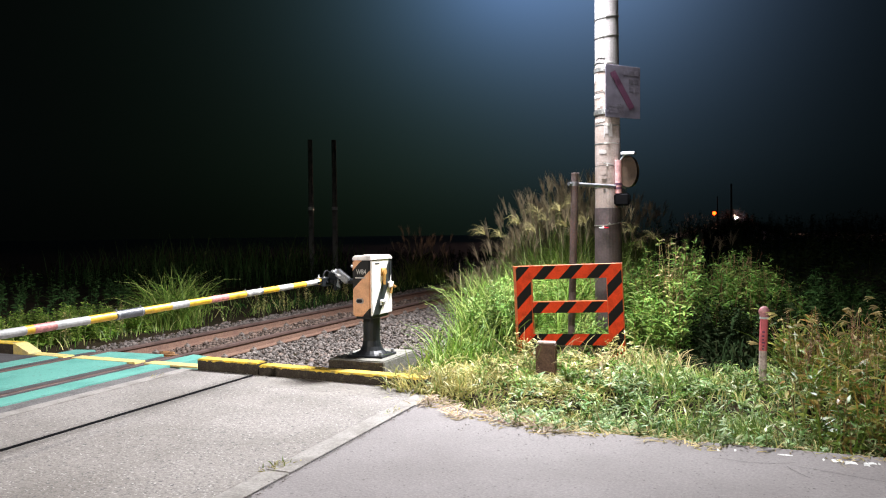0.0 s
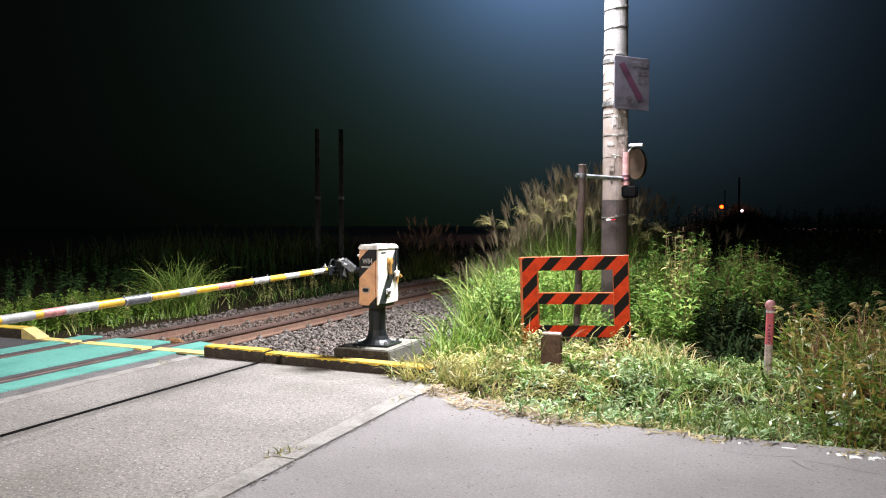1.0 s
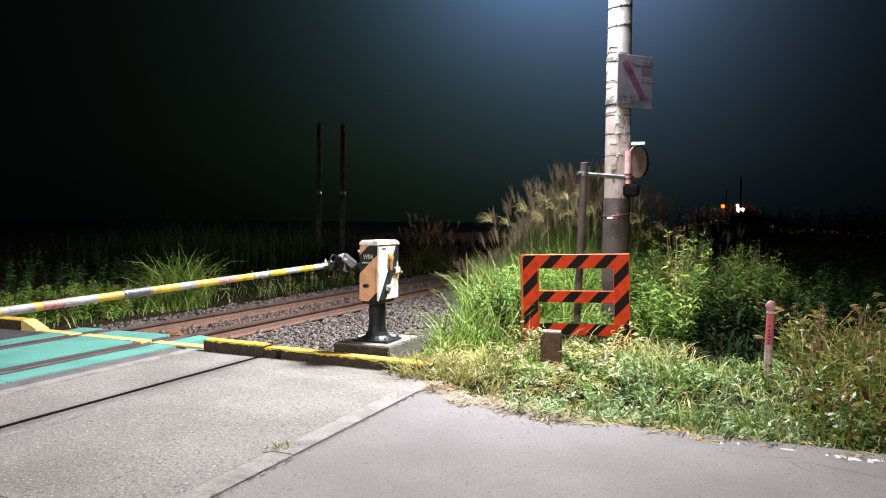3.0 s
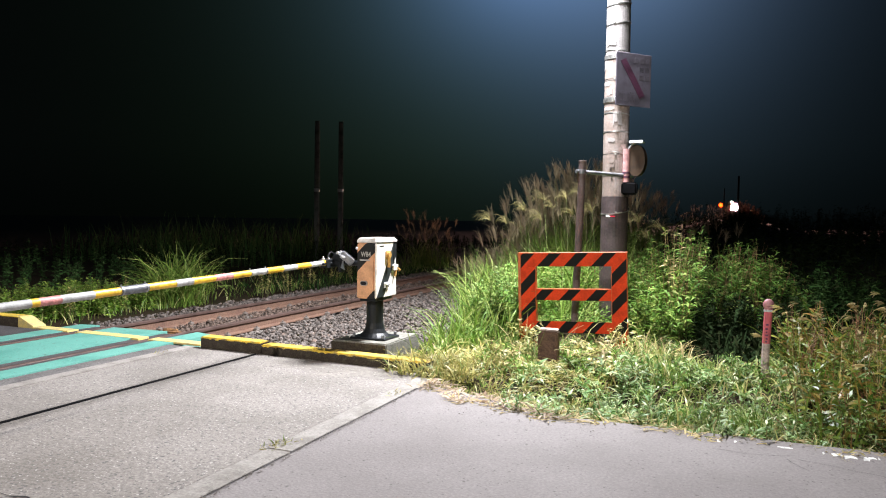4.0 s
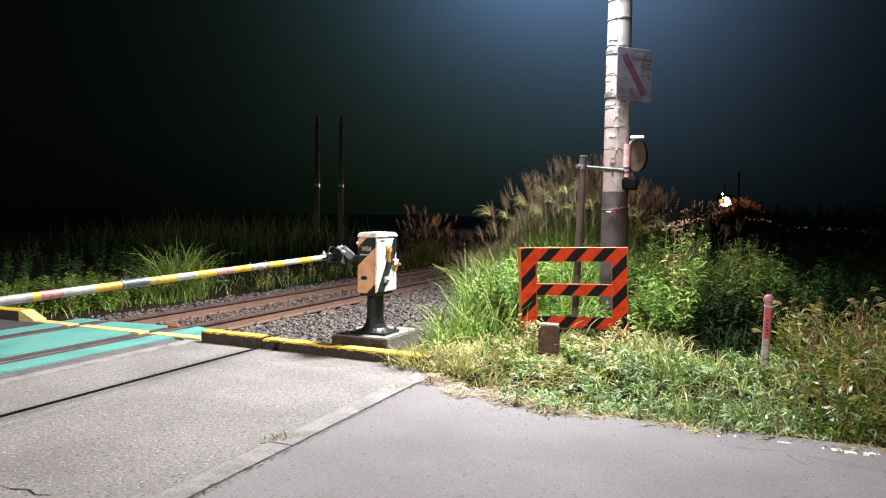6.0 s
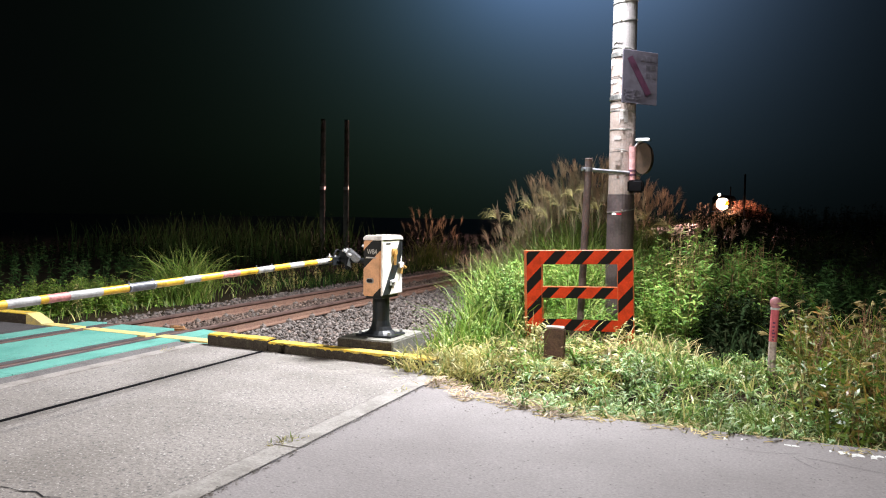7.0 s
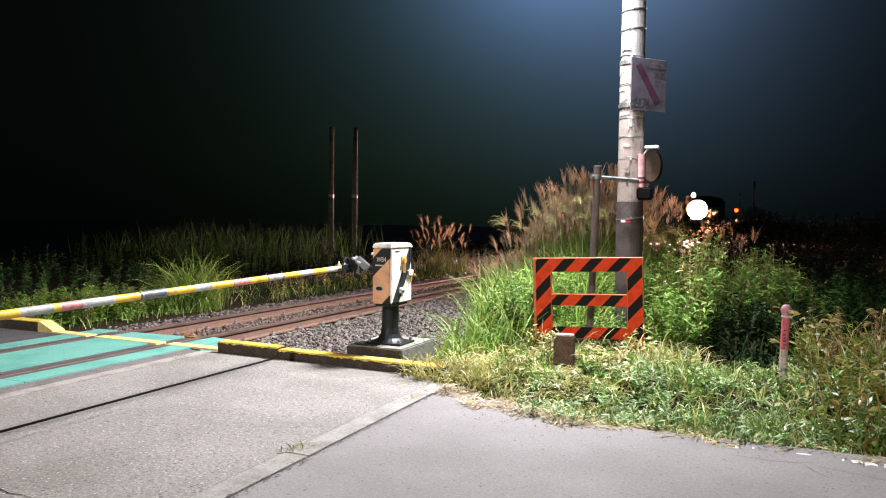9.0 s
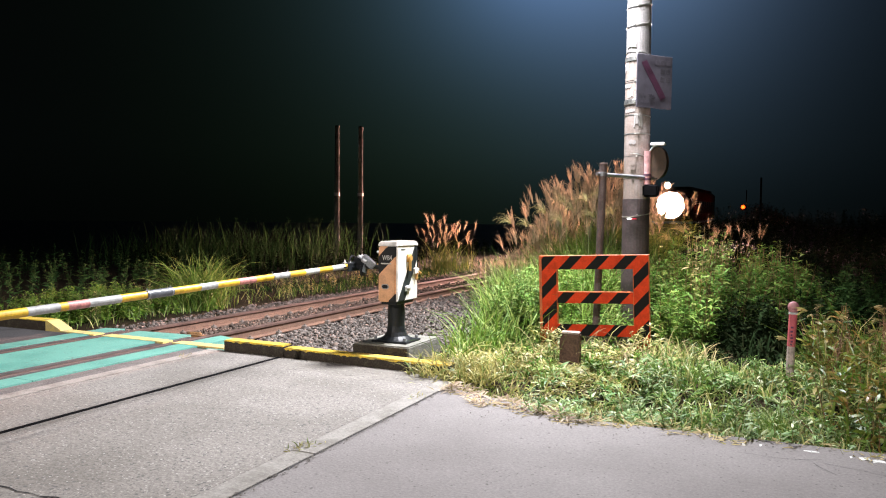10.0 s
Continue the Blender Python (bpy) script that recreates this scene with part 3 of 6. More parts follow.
    for k, (x, y, a, n) in enumerate(((0.36, 4.84, -0.12, 15), (-0.12, 4.86, 0.05, 7), (0.30, 4.83, -1.2, 3))):
        bm = bmesh.new()
        for _ in range(n):
            nx, ny = x + 0.07 * math.cos(a), y + 0.07 * math.sin(a)
            w = 0.0016
            px, py = -math.sin(a) * w, math.cos(a) * w
            vs = [bm.verts.new(p) for p in ((x - px, y - py, 0.003), (nx - px, ny - py, 0.003), (nx + px, ny + py, 0.003), (x + px, y + py, 0.003))]
            bm.faces.new(vs)
            x, y, a = nx, ny, a + rng.uniform(-0.4, 0.4)
        tagged(part("crack", bm, M_OLD_ASPHALT), "thin dark crack in the asphalt", "crack", kind="structure")


def build_kerbs():
    # near kerb, its top painted yellow; pieces butt end to end
    ends = [(-5.30, 6.30), (-4.50, 6.265), (-2.60, 6.15)]
    for (x0, y0), (x1, y1) in zip(ends, ends[1:]):
        k = thing("kerb", "low concrete kerb with a yellow painted top", "kerb", group="kerbs at the crossing")
        h = 0.125 if x0 < -4.6 else 0.105
        bm = bmesh.new()
        sheet(bm, [(x0 + 0.006, y0), (x1 - 0.006, y1), (x1 - 0.006, y1 + 0.16), (x0 + 0.006, y0 + 0.16)], -0.15, h - 0.012)
        part("body", bm, M_KERB, k)
        bm = bmesh.new()
        sheet(bm, [(x0 + 0.008, y0 - 0.002), (x1 - 0.008, y1 - 0.002), (x1 - 0.008, y1 + 0.155), (x0 + 0.008, y0 + 0.155)], h - 0.012, h)
        bmesh.ops.bevel(bm, geom=[e for e in bm.edges if e.verts[0].co.z > h - 0.001 and e.verts[1].co.z > h - 0.001], offset=0.008, segments=2, affect="EDGES")
        part("painted_top", bm, M_YELLOW, k, "yellow painted top")
        # paint that ran over the front edge, in uneven tongues
        bm = bmesh.new()
        rk = random.Random(int(-x0 * 100))
        n = int((x1 - x0) / 0.025)
        low = [h - 0.012 - rk.choice((0.002, 0.004, 0.006, 0.014, 0.003)) for _ in range(n + 1)]
        for q in range(n):
            xa, xb = x0 + 0.01 + (x1 - x0 - 0.02) * q / n, x0 + 0.01 + (x1 - x0 - 0.02) * (q + 1) / n
            ya, yb = [y0 + (y1 - y0) * (v - x0) / (x1 - x0) - 0.0025 for v in (xa, xb)]
            bm.faces.new([bm.verts.new(p) for p in ((xa, ya, low[q]), (xb, yb, low[q + 1]), (xb, yb, h - 0.006), (xa, ya, h - 0.006))])
        part("paint_edge", bm, M_YELLOW, k, "uneven edge of the yellow paint")
    # far kerb, beyond the tracks
    for x0, x1 in ((-13.5, -11.9), (-11.9, -10.3), (-10.3, -8.36)):
        k = thing("kerb", "low concrete kerb with a yellow painted top", "kerb", group="kerbs at the crossing")
        bm = bmesh.new()
        block(bm, (x0 + 0.006, 6.56, -0.15), (x1 - 0.006, 6.74, 0.103), 0.006)
        part("body", bm, M_KERB, k)
        bm = bmesh.new()
        block(bm, (x0 + 0.008, 6.555, 0.103), (x1 - 0.008, 6.735, 0.118), 0.006)
        part("painted_top", bm, M_YELLOW, k, "yellow painted top")
    k = thing("kerb_end", "yellow sloping kerb end at the tracks", "kerb", group="kerbs at the crossing")
    bm = bmesh.new()
    pr = [(-8.358, 0.118), (-8.32, 0.112), (-8.10, 0.014), (-8.05, -0.12), (-8.358, -0.12)]
    a, b = [bm.verts.new((x, 6.555, z)) for x, z in pr], [bm.verts.new((x, 6.735, z)) for x, z in pr]
    bm.faces.new(a[::-1])
    bm.faces.new(b)
    for i in range(5):
        j = (i + 1) % 5
        bm.faces.new((a[i], a[j], b[j], b[i]))
    part("body", bm, M_WORN_YELLOW, k)


# ---- railway ----
RAIL_SECTION = [(-0.0635, -0.153), (0.0635, -0.153), (0.0635, -0.140), (0.012, -0.122), (0.009, -0.045), (0.0325, -0.034), (0.0325, -0.006), (0.026, 0.0),
                (-0.026, 0.0), (-0.0325, -0.006), (-0.0325, -0.034), (-0.009, -0.045), (-0.012, -0.122), (-0.0635, -0.140)]


def build_track():
    track = tagged(new("railway_track"), "single railway track with rusty rails on concrete sleepers", "railway track", kind="structure")
    ys = np.concatenate([[-60, -14, 6, 20], np.arange(24, 200, 6), np.arange(220, 420, 20)])
    for side in (-0.565, 0.565):
        bm = bmesh.new()
        rows = []
        for y in ys:
            rows.append([bm.verts.new((float(track_x(y)) + side + x, float(y), float(track_z(y)) + z)) for x, z in RAIL_SECTION])
        n = len(RAIL_SECTION)
        for a, b in zip(rows, rows[1:]):
            for i in range(n):
                bm.faces.new((a[i], a[(i + 1) % n], b[(i + 1) % n], b[i])).material_index = 1 if 5 <= i <= 9 else 0
        rail = part("rail", bm, M_RUST, track, "rusty steel rail with a worn head")
        rail.data.materials.append(M_RAILTOP)
    bm = bmesh.new()
    block(bm, (-1.0, -0.11, -0.30), (1.0, 0.11, -0.158), 0.02)
    sleeper = shape(bm, M_SLEEPER, "sleeper")
    bm = bmesh.new()
    for s in (-0.565, 0.565):
        for d in (-0.10, 0.10):
            block(bm, (s + d - 0.035, -0.035, -0.16), (s + d + 0.035, 0.035, -0.105), 0.012)
            rod(bm, (s + d, 0, -0.11), (s + d, 0, -0.088), 0.014, seg=6)
    clip = shape(bm, M_CLIP, "clip")
    y = 7.15
    while y < 62:
        a = part("sleeper", sleeper, M_SLEEPER, track)
        a.location = (float(track_x(y)), y, float(track_z(y)))
        b = part("clip", clip, M_CLIP, a, "grey rail clips")
        y += 0.62
    # timber chock and plate at the end of the deck, between the rails
    bm = bmesh.new()
    block(bm, (-6.92, 7.44, -0.15), (-6.60, 7.54, -0.085), 0.02, 2)
    block(bm, (-6.95, 7.52, -0.11), (-6.72, 7.58, -0.06), 0.018)
    part("chock", bm, M_CHOCK, track, "weathered timber block between the rails")


def build_ballast():
    rng = np.random.default_rng(11)
    ico = bmesh.new()
    bmesh.ops.create_icosphere(ico, subdivisions=1, radius=1)
    ico.verts.ensure_lookup_table()
    tv = np.array([v.co[:] for v in ico.verts])
    tf = np.array([[v.index for v in f.verts] for f in ico.faces])
    ico.free()
    zones = []
    n = 25000
    y = 6.42 + (rng.random(n) ** 1.5) * 14
    x = rng.uniform(-5.98, -2.9, n)
    keep = ~((x > -3.9) & (x < -3.1) & (y > 6.4) & (y < 7.15))
    zones.append((x[keep], y[keep], -0.10 - 0.05 * smooth(-3.2, -5.8, x[keep])))
    n = 8500
    y = 6.85 + (rng.random(n) ** 1.4) * 16
    x = rng.uniform(-7.25, -6.3, n)
    zones.append((x, y, np.full(n, -0.158)))
    n = 8500
    y = 6.75 + (rng.random(n) ** 1.4) * 16
    x = -7.5 - rng.random(n) ** 1.3 * 1.2
    zones.append((x, y, -0.14 - 0.05 * smooth(-7.6, -8.6, x)))
    for bed, mat, label in ((zones[:1] + zones[2:], M_STONE, "grey crushed stone ballast along the track"), (zones[1:2], M_RUSTY_STONE, "rust-stained crushed stone between the rails")):
        spread_stones(rng, tv, tf, bed, mat, label)


def spread_stones(rng, tv, tf, bed, mat, label):
    px, py, pz = [np.concatenate(c) for c in zip(*bed)]
    px = px + track_x(py) + 6.77
    n = len(px)
    size = 0.009 + 0.024 * rng.random(n) ** 1.6 * np.where(py > 11, 1.25, 1.0)
    q = rng.normal(size=(n, 4))
    q /= np.linalg.norm(q, axis=1)[:, None]
    w, a, b, c = q.T
    rot = np.stack([1 - 2 * (b * b + c * c), 2 * (a * b - c * w), 2 * (a * c + b * w), 2 * (a * b + c * w), 1 - 2 * (a * a + c * c), 2 * (b * c - a * w),
                    2 * (a * c - b * w), 2 * (b * c + a * w), 1 - 2 * (a * a + b * b)], 1).reshape(n, 3, 3)
    stretch = rng.uniform(0.5, 1.5, (n, 1, 3)) * rng.uniform(0.4, 1.4, (n, 12, 1))
    v = np.einsum("nij,nkj->nki", rot, tv[None] * stretch) * size[:, None, None]
    v[:, :, 2] *= 0.8
    v += np.stack([px, py, pz + rng.uniform(-0.01, 0.03, n)], 1)[:, None, :]
    f = (tf[None] + (np.arange(n) * 12)[:, None, None]).reshape(-1, 3)
    ob = new("ballast", from_arrays("ballast", v.reshape(-1, 3), f, mat))
    tagged(ob, label, "ballast", kind="stuff")


def build_grit():
    """Small stones and crumbs on the road edge, along the joint and at the kerb's foot."""
    rng = np.random.default_rng(51)
    ico = bmesh.new()
    bmesh.ops.create_icosphere(ico, subdivisions=1, radius=1)
    ico.verts.ensure_lookup_table()
    tv = np.array([v.co[:] for v in ico.verts])
    tf = np.array([[v.index for v in f.verts] for f in ico.faces])
    ico.free()
    for name, label, x, y, s, mat in (
            ("road_grit", "small stones scattered along the road edge", rng.uniform(-2.1, 3.0, 150), 5.14 - np.abs(rng.normal(0, 0.11, 150)), rng.uniform(0.002, 0.006, 150), M_SLEEPER),
            ("joint_grit", "grey crumbs in the joint beside the slab", rng.normal(-2.424, 0.016, 1100), rng.uniform(1.2, 5.7, 1100), 0.0015 + 0.0055 * rng.random(1100) ** 2, M_SLEEPER),
            ("kerb_grit", "pale crumbs at the foot of the kerb", rng.uniform(-5.2, -2.6, 240), 6.14 - np.abs(rng.normal(0, 0.035, 240)), rng.uniform(0.003, 0.010, 240), M_SLEEPER)):
        n = len(x)
        if name == "kerb_grit":
            y = y + 0.06 * (-2.6 - x)
        v = tv[None] * rng.uniform(0.6, 1.4, (n, 12, 1)) * rng.uniform(0.6, 1.4, (n, 1, 3)) * s[:, None, None]
        v[:, :, 2] *= 0.4
        v += np.stack([x, y, 0.006 + s * 0.3], 1)[:, None, :]
        f = (tf[None] + (np.arange(n) * 12)[:, None, None]).reshape(-1, 3)
        tagged(new(name, from_arrays(name, v.reshape(-1, 3), f, mat)), label, "grit", kind="stuff")


# ---- barrier machine and arm ----
def build_machine():
    bm = bmesh.new()
    block(bm, (-3.80, 6.46, -0.2), (-3.17, 7.24, 0.177), 0.012, 2)
    tagged(part("machine_plinth", bm, M_BASE), "square stained concrete plinth behind the kerb", "plinth")
    # thin dark panel over the plinth's front, its shade put into the colour
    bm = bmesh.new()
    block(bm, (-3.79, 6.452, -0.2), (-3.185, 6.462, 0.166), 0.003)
    part("shade_dark_face", bm, M_KERB, bpy.data.objects["machine_plinth"], "front face coloured dark for shade")
    m = thing("barrier_machine", "level crossing barrier machine with striped orange, white and black box", "barrier machine", (-3.465, 6.775, 0.177))
    bm = bmesh.new()
    block(bm, (-0.20, -0.17, 0.0), (0.20, 0.17, 0.022), 0.005)
    part("base_plate", bm, M_BLACK, m)
    bm = bmesh.new()
    lathe(bm, [(0.165, 0.02), (0.15, 0.035), (0.12, 0.06), (0.10, 0.10), (0.088, 0.16), (0.086, 0.40)], 20)
    part("pedestal", bm, M_BLACK, m, "black flared steel pedestal")
    for sx in (-1, 1):
        for sy in (-1, 1):
            bm = bmesh.new()
            rod(bm, (sx * 0.165, sy * 0.14, 0.02), (sx * 0.165, sy * 0.14, 0.055), 0.016, seg=6)
            part("bolt", bm, M_GALV, m)
    body = part("body", block(bmesh.new(), (-0.088, -0.235, 0.425), (0.110, 0.235, 0.985), 0.012, 2), M_BOX_FRONT, m, "orange box front with black slanting stripes")
    bm = bmesh.new()
    block(bm, (0.111, -0.23, 0.43), (0.128, 0.23, 0.985), 0.006, 2)
    door = part("door", bm, M_BOX_SIDE, m, "white side door with a black stripe")
    bm = bmesh.new()
    r = block(bm, (-0.098, -0.245, 0.985), (0.14, 0.245, 1.034), 0.0)
    for v in bm.verts:
        if v.co.z > 1.0:
            v.co.x *= 0.86
            v.co.y *= 0.90
    bmesh.ops.bevel(bm, geom=list(bm.edges), offset=0.01, segments=2, affect="EDGES")
    part("cap", bm, M_BOX_TOP, m, "white sloping cap")
    bm = bmesh.new()
    block(bm, (-0.075, -0.19, 0.395), (0.10, 0.19, 0.427), 0.004)
    part("underside_plate", bm, M_BLACK, m)
    # lettering on the front
    cu = bpy.data.curves.new("lettering", "FONT")
    cu.body, cu.size, cu.extrude, cu.align_x, cu.align_y = "WB4", 0.074, 0.001, "CENTER", "CENTER"
    cu.offset = 0.0006
    tx = new("lettering", cu)
    dg = bpy.context.evaluated_depsgraph_get()
    me = bpy.data.meshes.new_from_object(tx.evaluated_get(dg))
    bpy.data.objects.remove(tx)
    me.materials.clear()
    t = part("lettering", me, M_TEXT, body, "pale letters WB4")
    t.matrix_basis = pose(0.014, -0.2375, 0.868, 90, 0, 0) @ Matrix.Diagonal((0.70, 0.95, 1, 1))
    bm = bmesh.new()
    block(bm, (-0.055, -0.239, 0.805), (0.06, -0.235, 0.818), 0.001)
    part("maker_plate", bm, M_TEXT, body, "pale strip of small print")
    bm = bmesh.new()
    block(bm, (-0.045, -0.245, 0.555), (0.035, -0.234, 0.605), 0.01, 2)
    lock = part("lock_plate", bm, M_TEXT, body)
    bm = bmesh.new()
    block(bm, (-0.036, -0.251, 0.563), (0.026, -0.244, 0.598), 0.008, 2)
    part("keyhole_cover", bm, M_DARK, lock)
    # fittings on the door
    bm = bmesh.new()
    block(bm, (0.128, -0.03, 0.82), (0.138, 0.075, 0.90), 0.004)
    rod(bm, (0.128, 0.02, 0.86), (0.16, 0.02, 0.86), 0.03, seg=12)
    rod(bm, (0.145, 0.02, 0.84), (0.145, 0.02, 0.73), 0.014, seg=10)
    part("crank_socket", bm, M_BRASS, door, "ochre crank socket")
    bm = bmesh.new()
    block(bm, (0.128, 0.12, 0.69), (0.15, 0.235, 0.75), 0.006)
    part("latch_plate", bm, M_BOX_TOP, door)
    bm = bmesh.new()
    rod(bm, (0.13, 0.19, 0.73), (0.15, 0.26, 0.69), 0.016, seg=8)
    rod(bm, (0.145, 0.19, 0.70), (0.145, 0.17, 0.63), 0.012, seg=8)
    part("handle", bm, M_BRASS, door, "brass door handle")
    bm = bmesh.new()
    block(bm, (0.128, -0.06, 0.55), (0.152, 0.05, 0.58), 0.006)
    rod(bm, (0.13, -0.04, 0.565), (0.13, -0.04, 0.525), 0.014, seg=8)
    rod(bm, (0.13, 0.03, 0.565), (0.13, 0.03, 0.525), 0.014, seg=8)
    part("padlock", bm, M_HOOD, door)
    for z in (0.50, 0.70, 0.93):
        bm = bmesh.new()
        rod(bm, (0.124, -0.225, z - 0.03), (0.124, -0.225, z + 0.03), 0.010, seg=8)
        part("hinge", bm, M_BOX_TOP, door)
    bm = bmesh.new()
    block(bm, (0.128, -0.16, 0.945), (0.131, -0.06, 0.957), 0.001)
    part("maker_plate", bm, M_DARK, door, "strip of small print")
    bm = bmesh.new()
    block(bm, (0.127, 0.165, 0.76), (0.134, 0.172, 0.96), 0.001)
    block(bm, (0.127, 0.215, 0.76), (0.134, 0.222, 0.96), 0.001)
    part("drip_edge", bm, M_DARK, door)

    # the arm: lowered across the road, with its clamp beside the box
    a = part("barrier_arm", rod(bmesh.new(), (0, 0.12, 0), (0, -5.29, -0.0235 * 5.29), 0.022, seg=12), M_ARM_WHITE, m, "lowered arm in yellow and silver bands with red reflectors")
    a.location = (-0.635, -0.032, 0.746)
    dz = -0.0235
    bm = bmesh.new()
    rod(bm, (0.53, 0.260, 0.0), (0.06, 0.260, 0.0), 0.028, seg=14)
    part("drive_shaft", bm, M_BLACK, a, "dark drive shaft")
    bm = bmesh.new()
    block(bm, (0.02, 0.210, -0.03), (0.10, 0.290, 0.10), 0.012, 2)
    rod(bm, (0.02, 0.250, 0.055), (0.19, 0.250, 0.03), 0.05, 0.062, seg=18)
    block(bm, (0.10, 0.190, -0.10), (0.14, 0.290, 0.02), 0.01, 2)
    part("crank", bm, M_BLACK, a, "dark steel crank hub")
    bm = bmesh.new()
    block(bm, (-0.02, -0.10, -0.011), (0.02, 0.10, 0.011), 0.006, 2)
    bmesh.ops.transform(bm, matrix=pose(0.13, 0.21, 0.085, 12, 18, 50), verts=bm.verts)
    part("stop_arm", bm, M_HOOD, a, "bright tilted stop arm")
    bm = bmesh.new()
    block(bm, (-0.085, -0.012, -0.05), (0.085, 0.012, 0.05), 0.012, 2)
    block(bm, (-0.05, -0.020, -0.02), (0.05, 0.020, 0.02), 0.008, 2)
    bmesh.ops.transform(bm, matrix=pose(0.215, 0.19, 0.055, 8, 38, 10), verts=bm.verts)
    part("flange_plate", bm, M_GALV, a, "pale tilted flange plate")
    bm = bmesh.new()
    vs = [bm.verts.new(p) for p in ((0.17, 0.17, 0.03), (0.20, 0.16, -0.07), (0.14, 0.18, -0.05), (0.17, 0.19, 0.03), (0.20, 0.18, -0.07), (0.14, 0.20, -0.05))]
    for q in ((0, 2, 1), (3, 4, 5), (0, 1, 4, 3), (1, 2, 5, 4), (2, 0, 3, 5)):
        bm.faces.new([vs[i] for i in q])
    part("web_plate", bm, M_GALV, a, "pale triangular web plate")
    bm = bmesh.new()
    block(bm, (-0.045, 0.050, -0.05), (-0.033, 0.290, 0.04), 0.005)
    block(bm, (0.037, 0.050, -0.05), (0.049, 0.290, 0.04), 0.005)
    for y in (0.0, 0.160, 0.14):
        rod(bm, (-0.056, y, -0.005), (0.060, y, -0.005), 0.011, seg=8)
    part("clamp", bm, M_BLACK, a, "dark steel clamp plates")
    for y in (0.06, 0.16):
        bm = bmesh.new()
        rod(bm, (0.0, y, 0.02), (0.0, y, 0.075), 0.007, seg=8)
        rod(bm, (0.0, y, 0.04), (0.0, y, 0.052), 0.016, seg=6)
        part("bolt", bm, M_HOOD, a)
    bm = bmesh.new()
    pts = [(0.03, 0.090, 0.03)] + [(0.03, 0.17 - 0.075 * math.cos(k * 0.45), 0.03 + 0.085 * math.sin(k * 0.45)) for k in range(1, 7)] + [(0.06, 0.270, 0.02)]
    pipe(bm, pts, 0.008)
    part("cable", bm, M_DARK, a, "black looped cable")
    bm = bmesh.new()
    rod(bm, (0.09, 0.190, 0.11), (0.12, 0.290, 0.07), 0.016, seg=10)
    rod(bm, (0.12, 0.210, 0.125), (0.14, 0.290, 0.08), 0.012, seg=10)
    part("spring", bm, M_HOOD, a, "bright spring rod")
    bm = bmesh.new()
    bmesh.ops.create_uvsphere(bm, u_segments=10, v_segments=6, radius=0.015, matrix=Matrix.Translation((0.37, 0.120, 0.165)))
    rod(bm, (0.37, 0.120, 0.165), (0.44, 0.150, 0.160), 0.006, seg=6)
    part("stop_pin", bm, M_HOOD, a)
    cuts = [-0.115, -0.03, 0.21, 0.455, 0.69, 0.945, 1.185, 1.44, 1.665, 1.93, 2.12, 2.41, 2.665, 2.895, 3.155, 3.315, 3.373, 3.595, 3.80, 4.05, 4.3, 4.5, 4.62, 4.9, 5.3]
    order = ["y", "s", "y", "s", "y", "s", "y", "r", "y", "s", "y", "g", "y", "s", "r", "y", "s", "y", "s", "y", "r", "s", "y", "s"]
    seq = [(c, a0 * 1.0186, a1 * 1.0186) for c, a0, a1 in zip(order, cuts, cuts[1:])]
    mats = {"y": M_ARM_YELLOW, "s": M_ARM_WHITE, "r": M_ARM_RED, "g": M_ARM_GREY}
    names = {"y": "yellow_band", "s": "silver_band", "r": "red_reflector", "g": "joint_sleeve"}
    for c, s0, s1 in seq:
        bm = bmesh.new()
        r = 0.029 if c != "g" else 0.033
        rod(bm, (0, -s0, dz * s0), (0, -s1, dz * s1), r, seg=18, caps=True)
        part(names[c], bm, mats[c], a)
    for s in (0.973, 1.207, 2.47, 2.70):
        bm = bmesh.new()
        rod(bm, (0, -s + 0.007, dz * s), (0, -s - 0.007, dz * s), 0.0325 if s < 2 else 0.035, seg=18)
        rod(bm, (0, -s, dz * s + 0.025), (0, -s, dz * s + 0.046), 0.005, seg=6)
        part("clip_ring", bm, M_GALV, a)


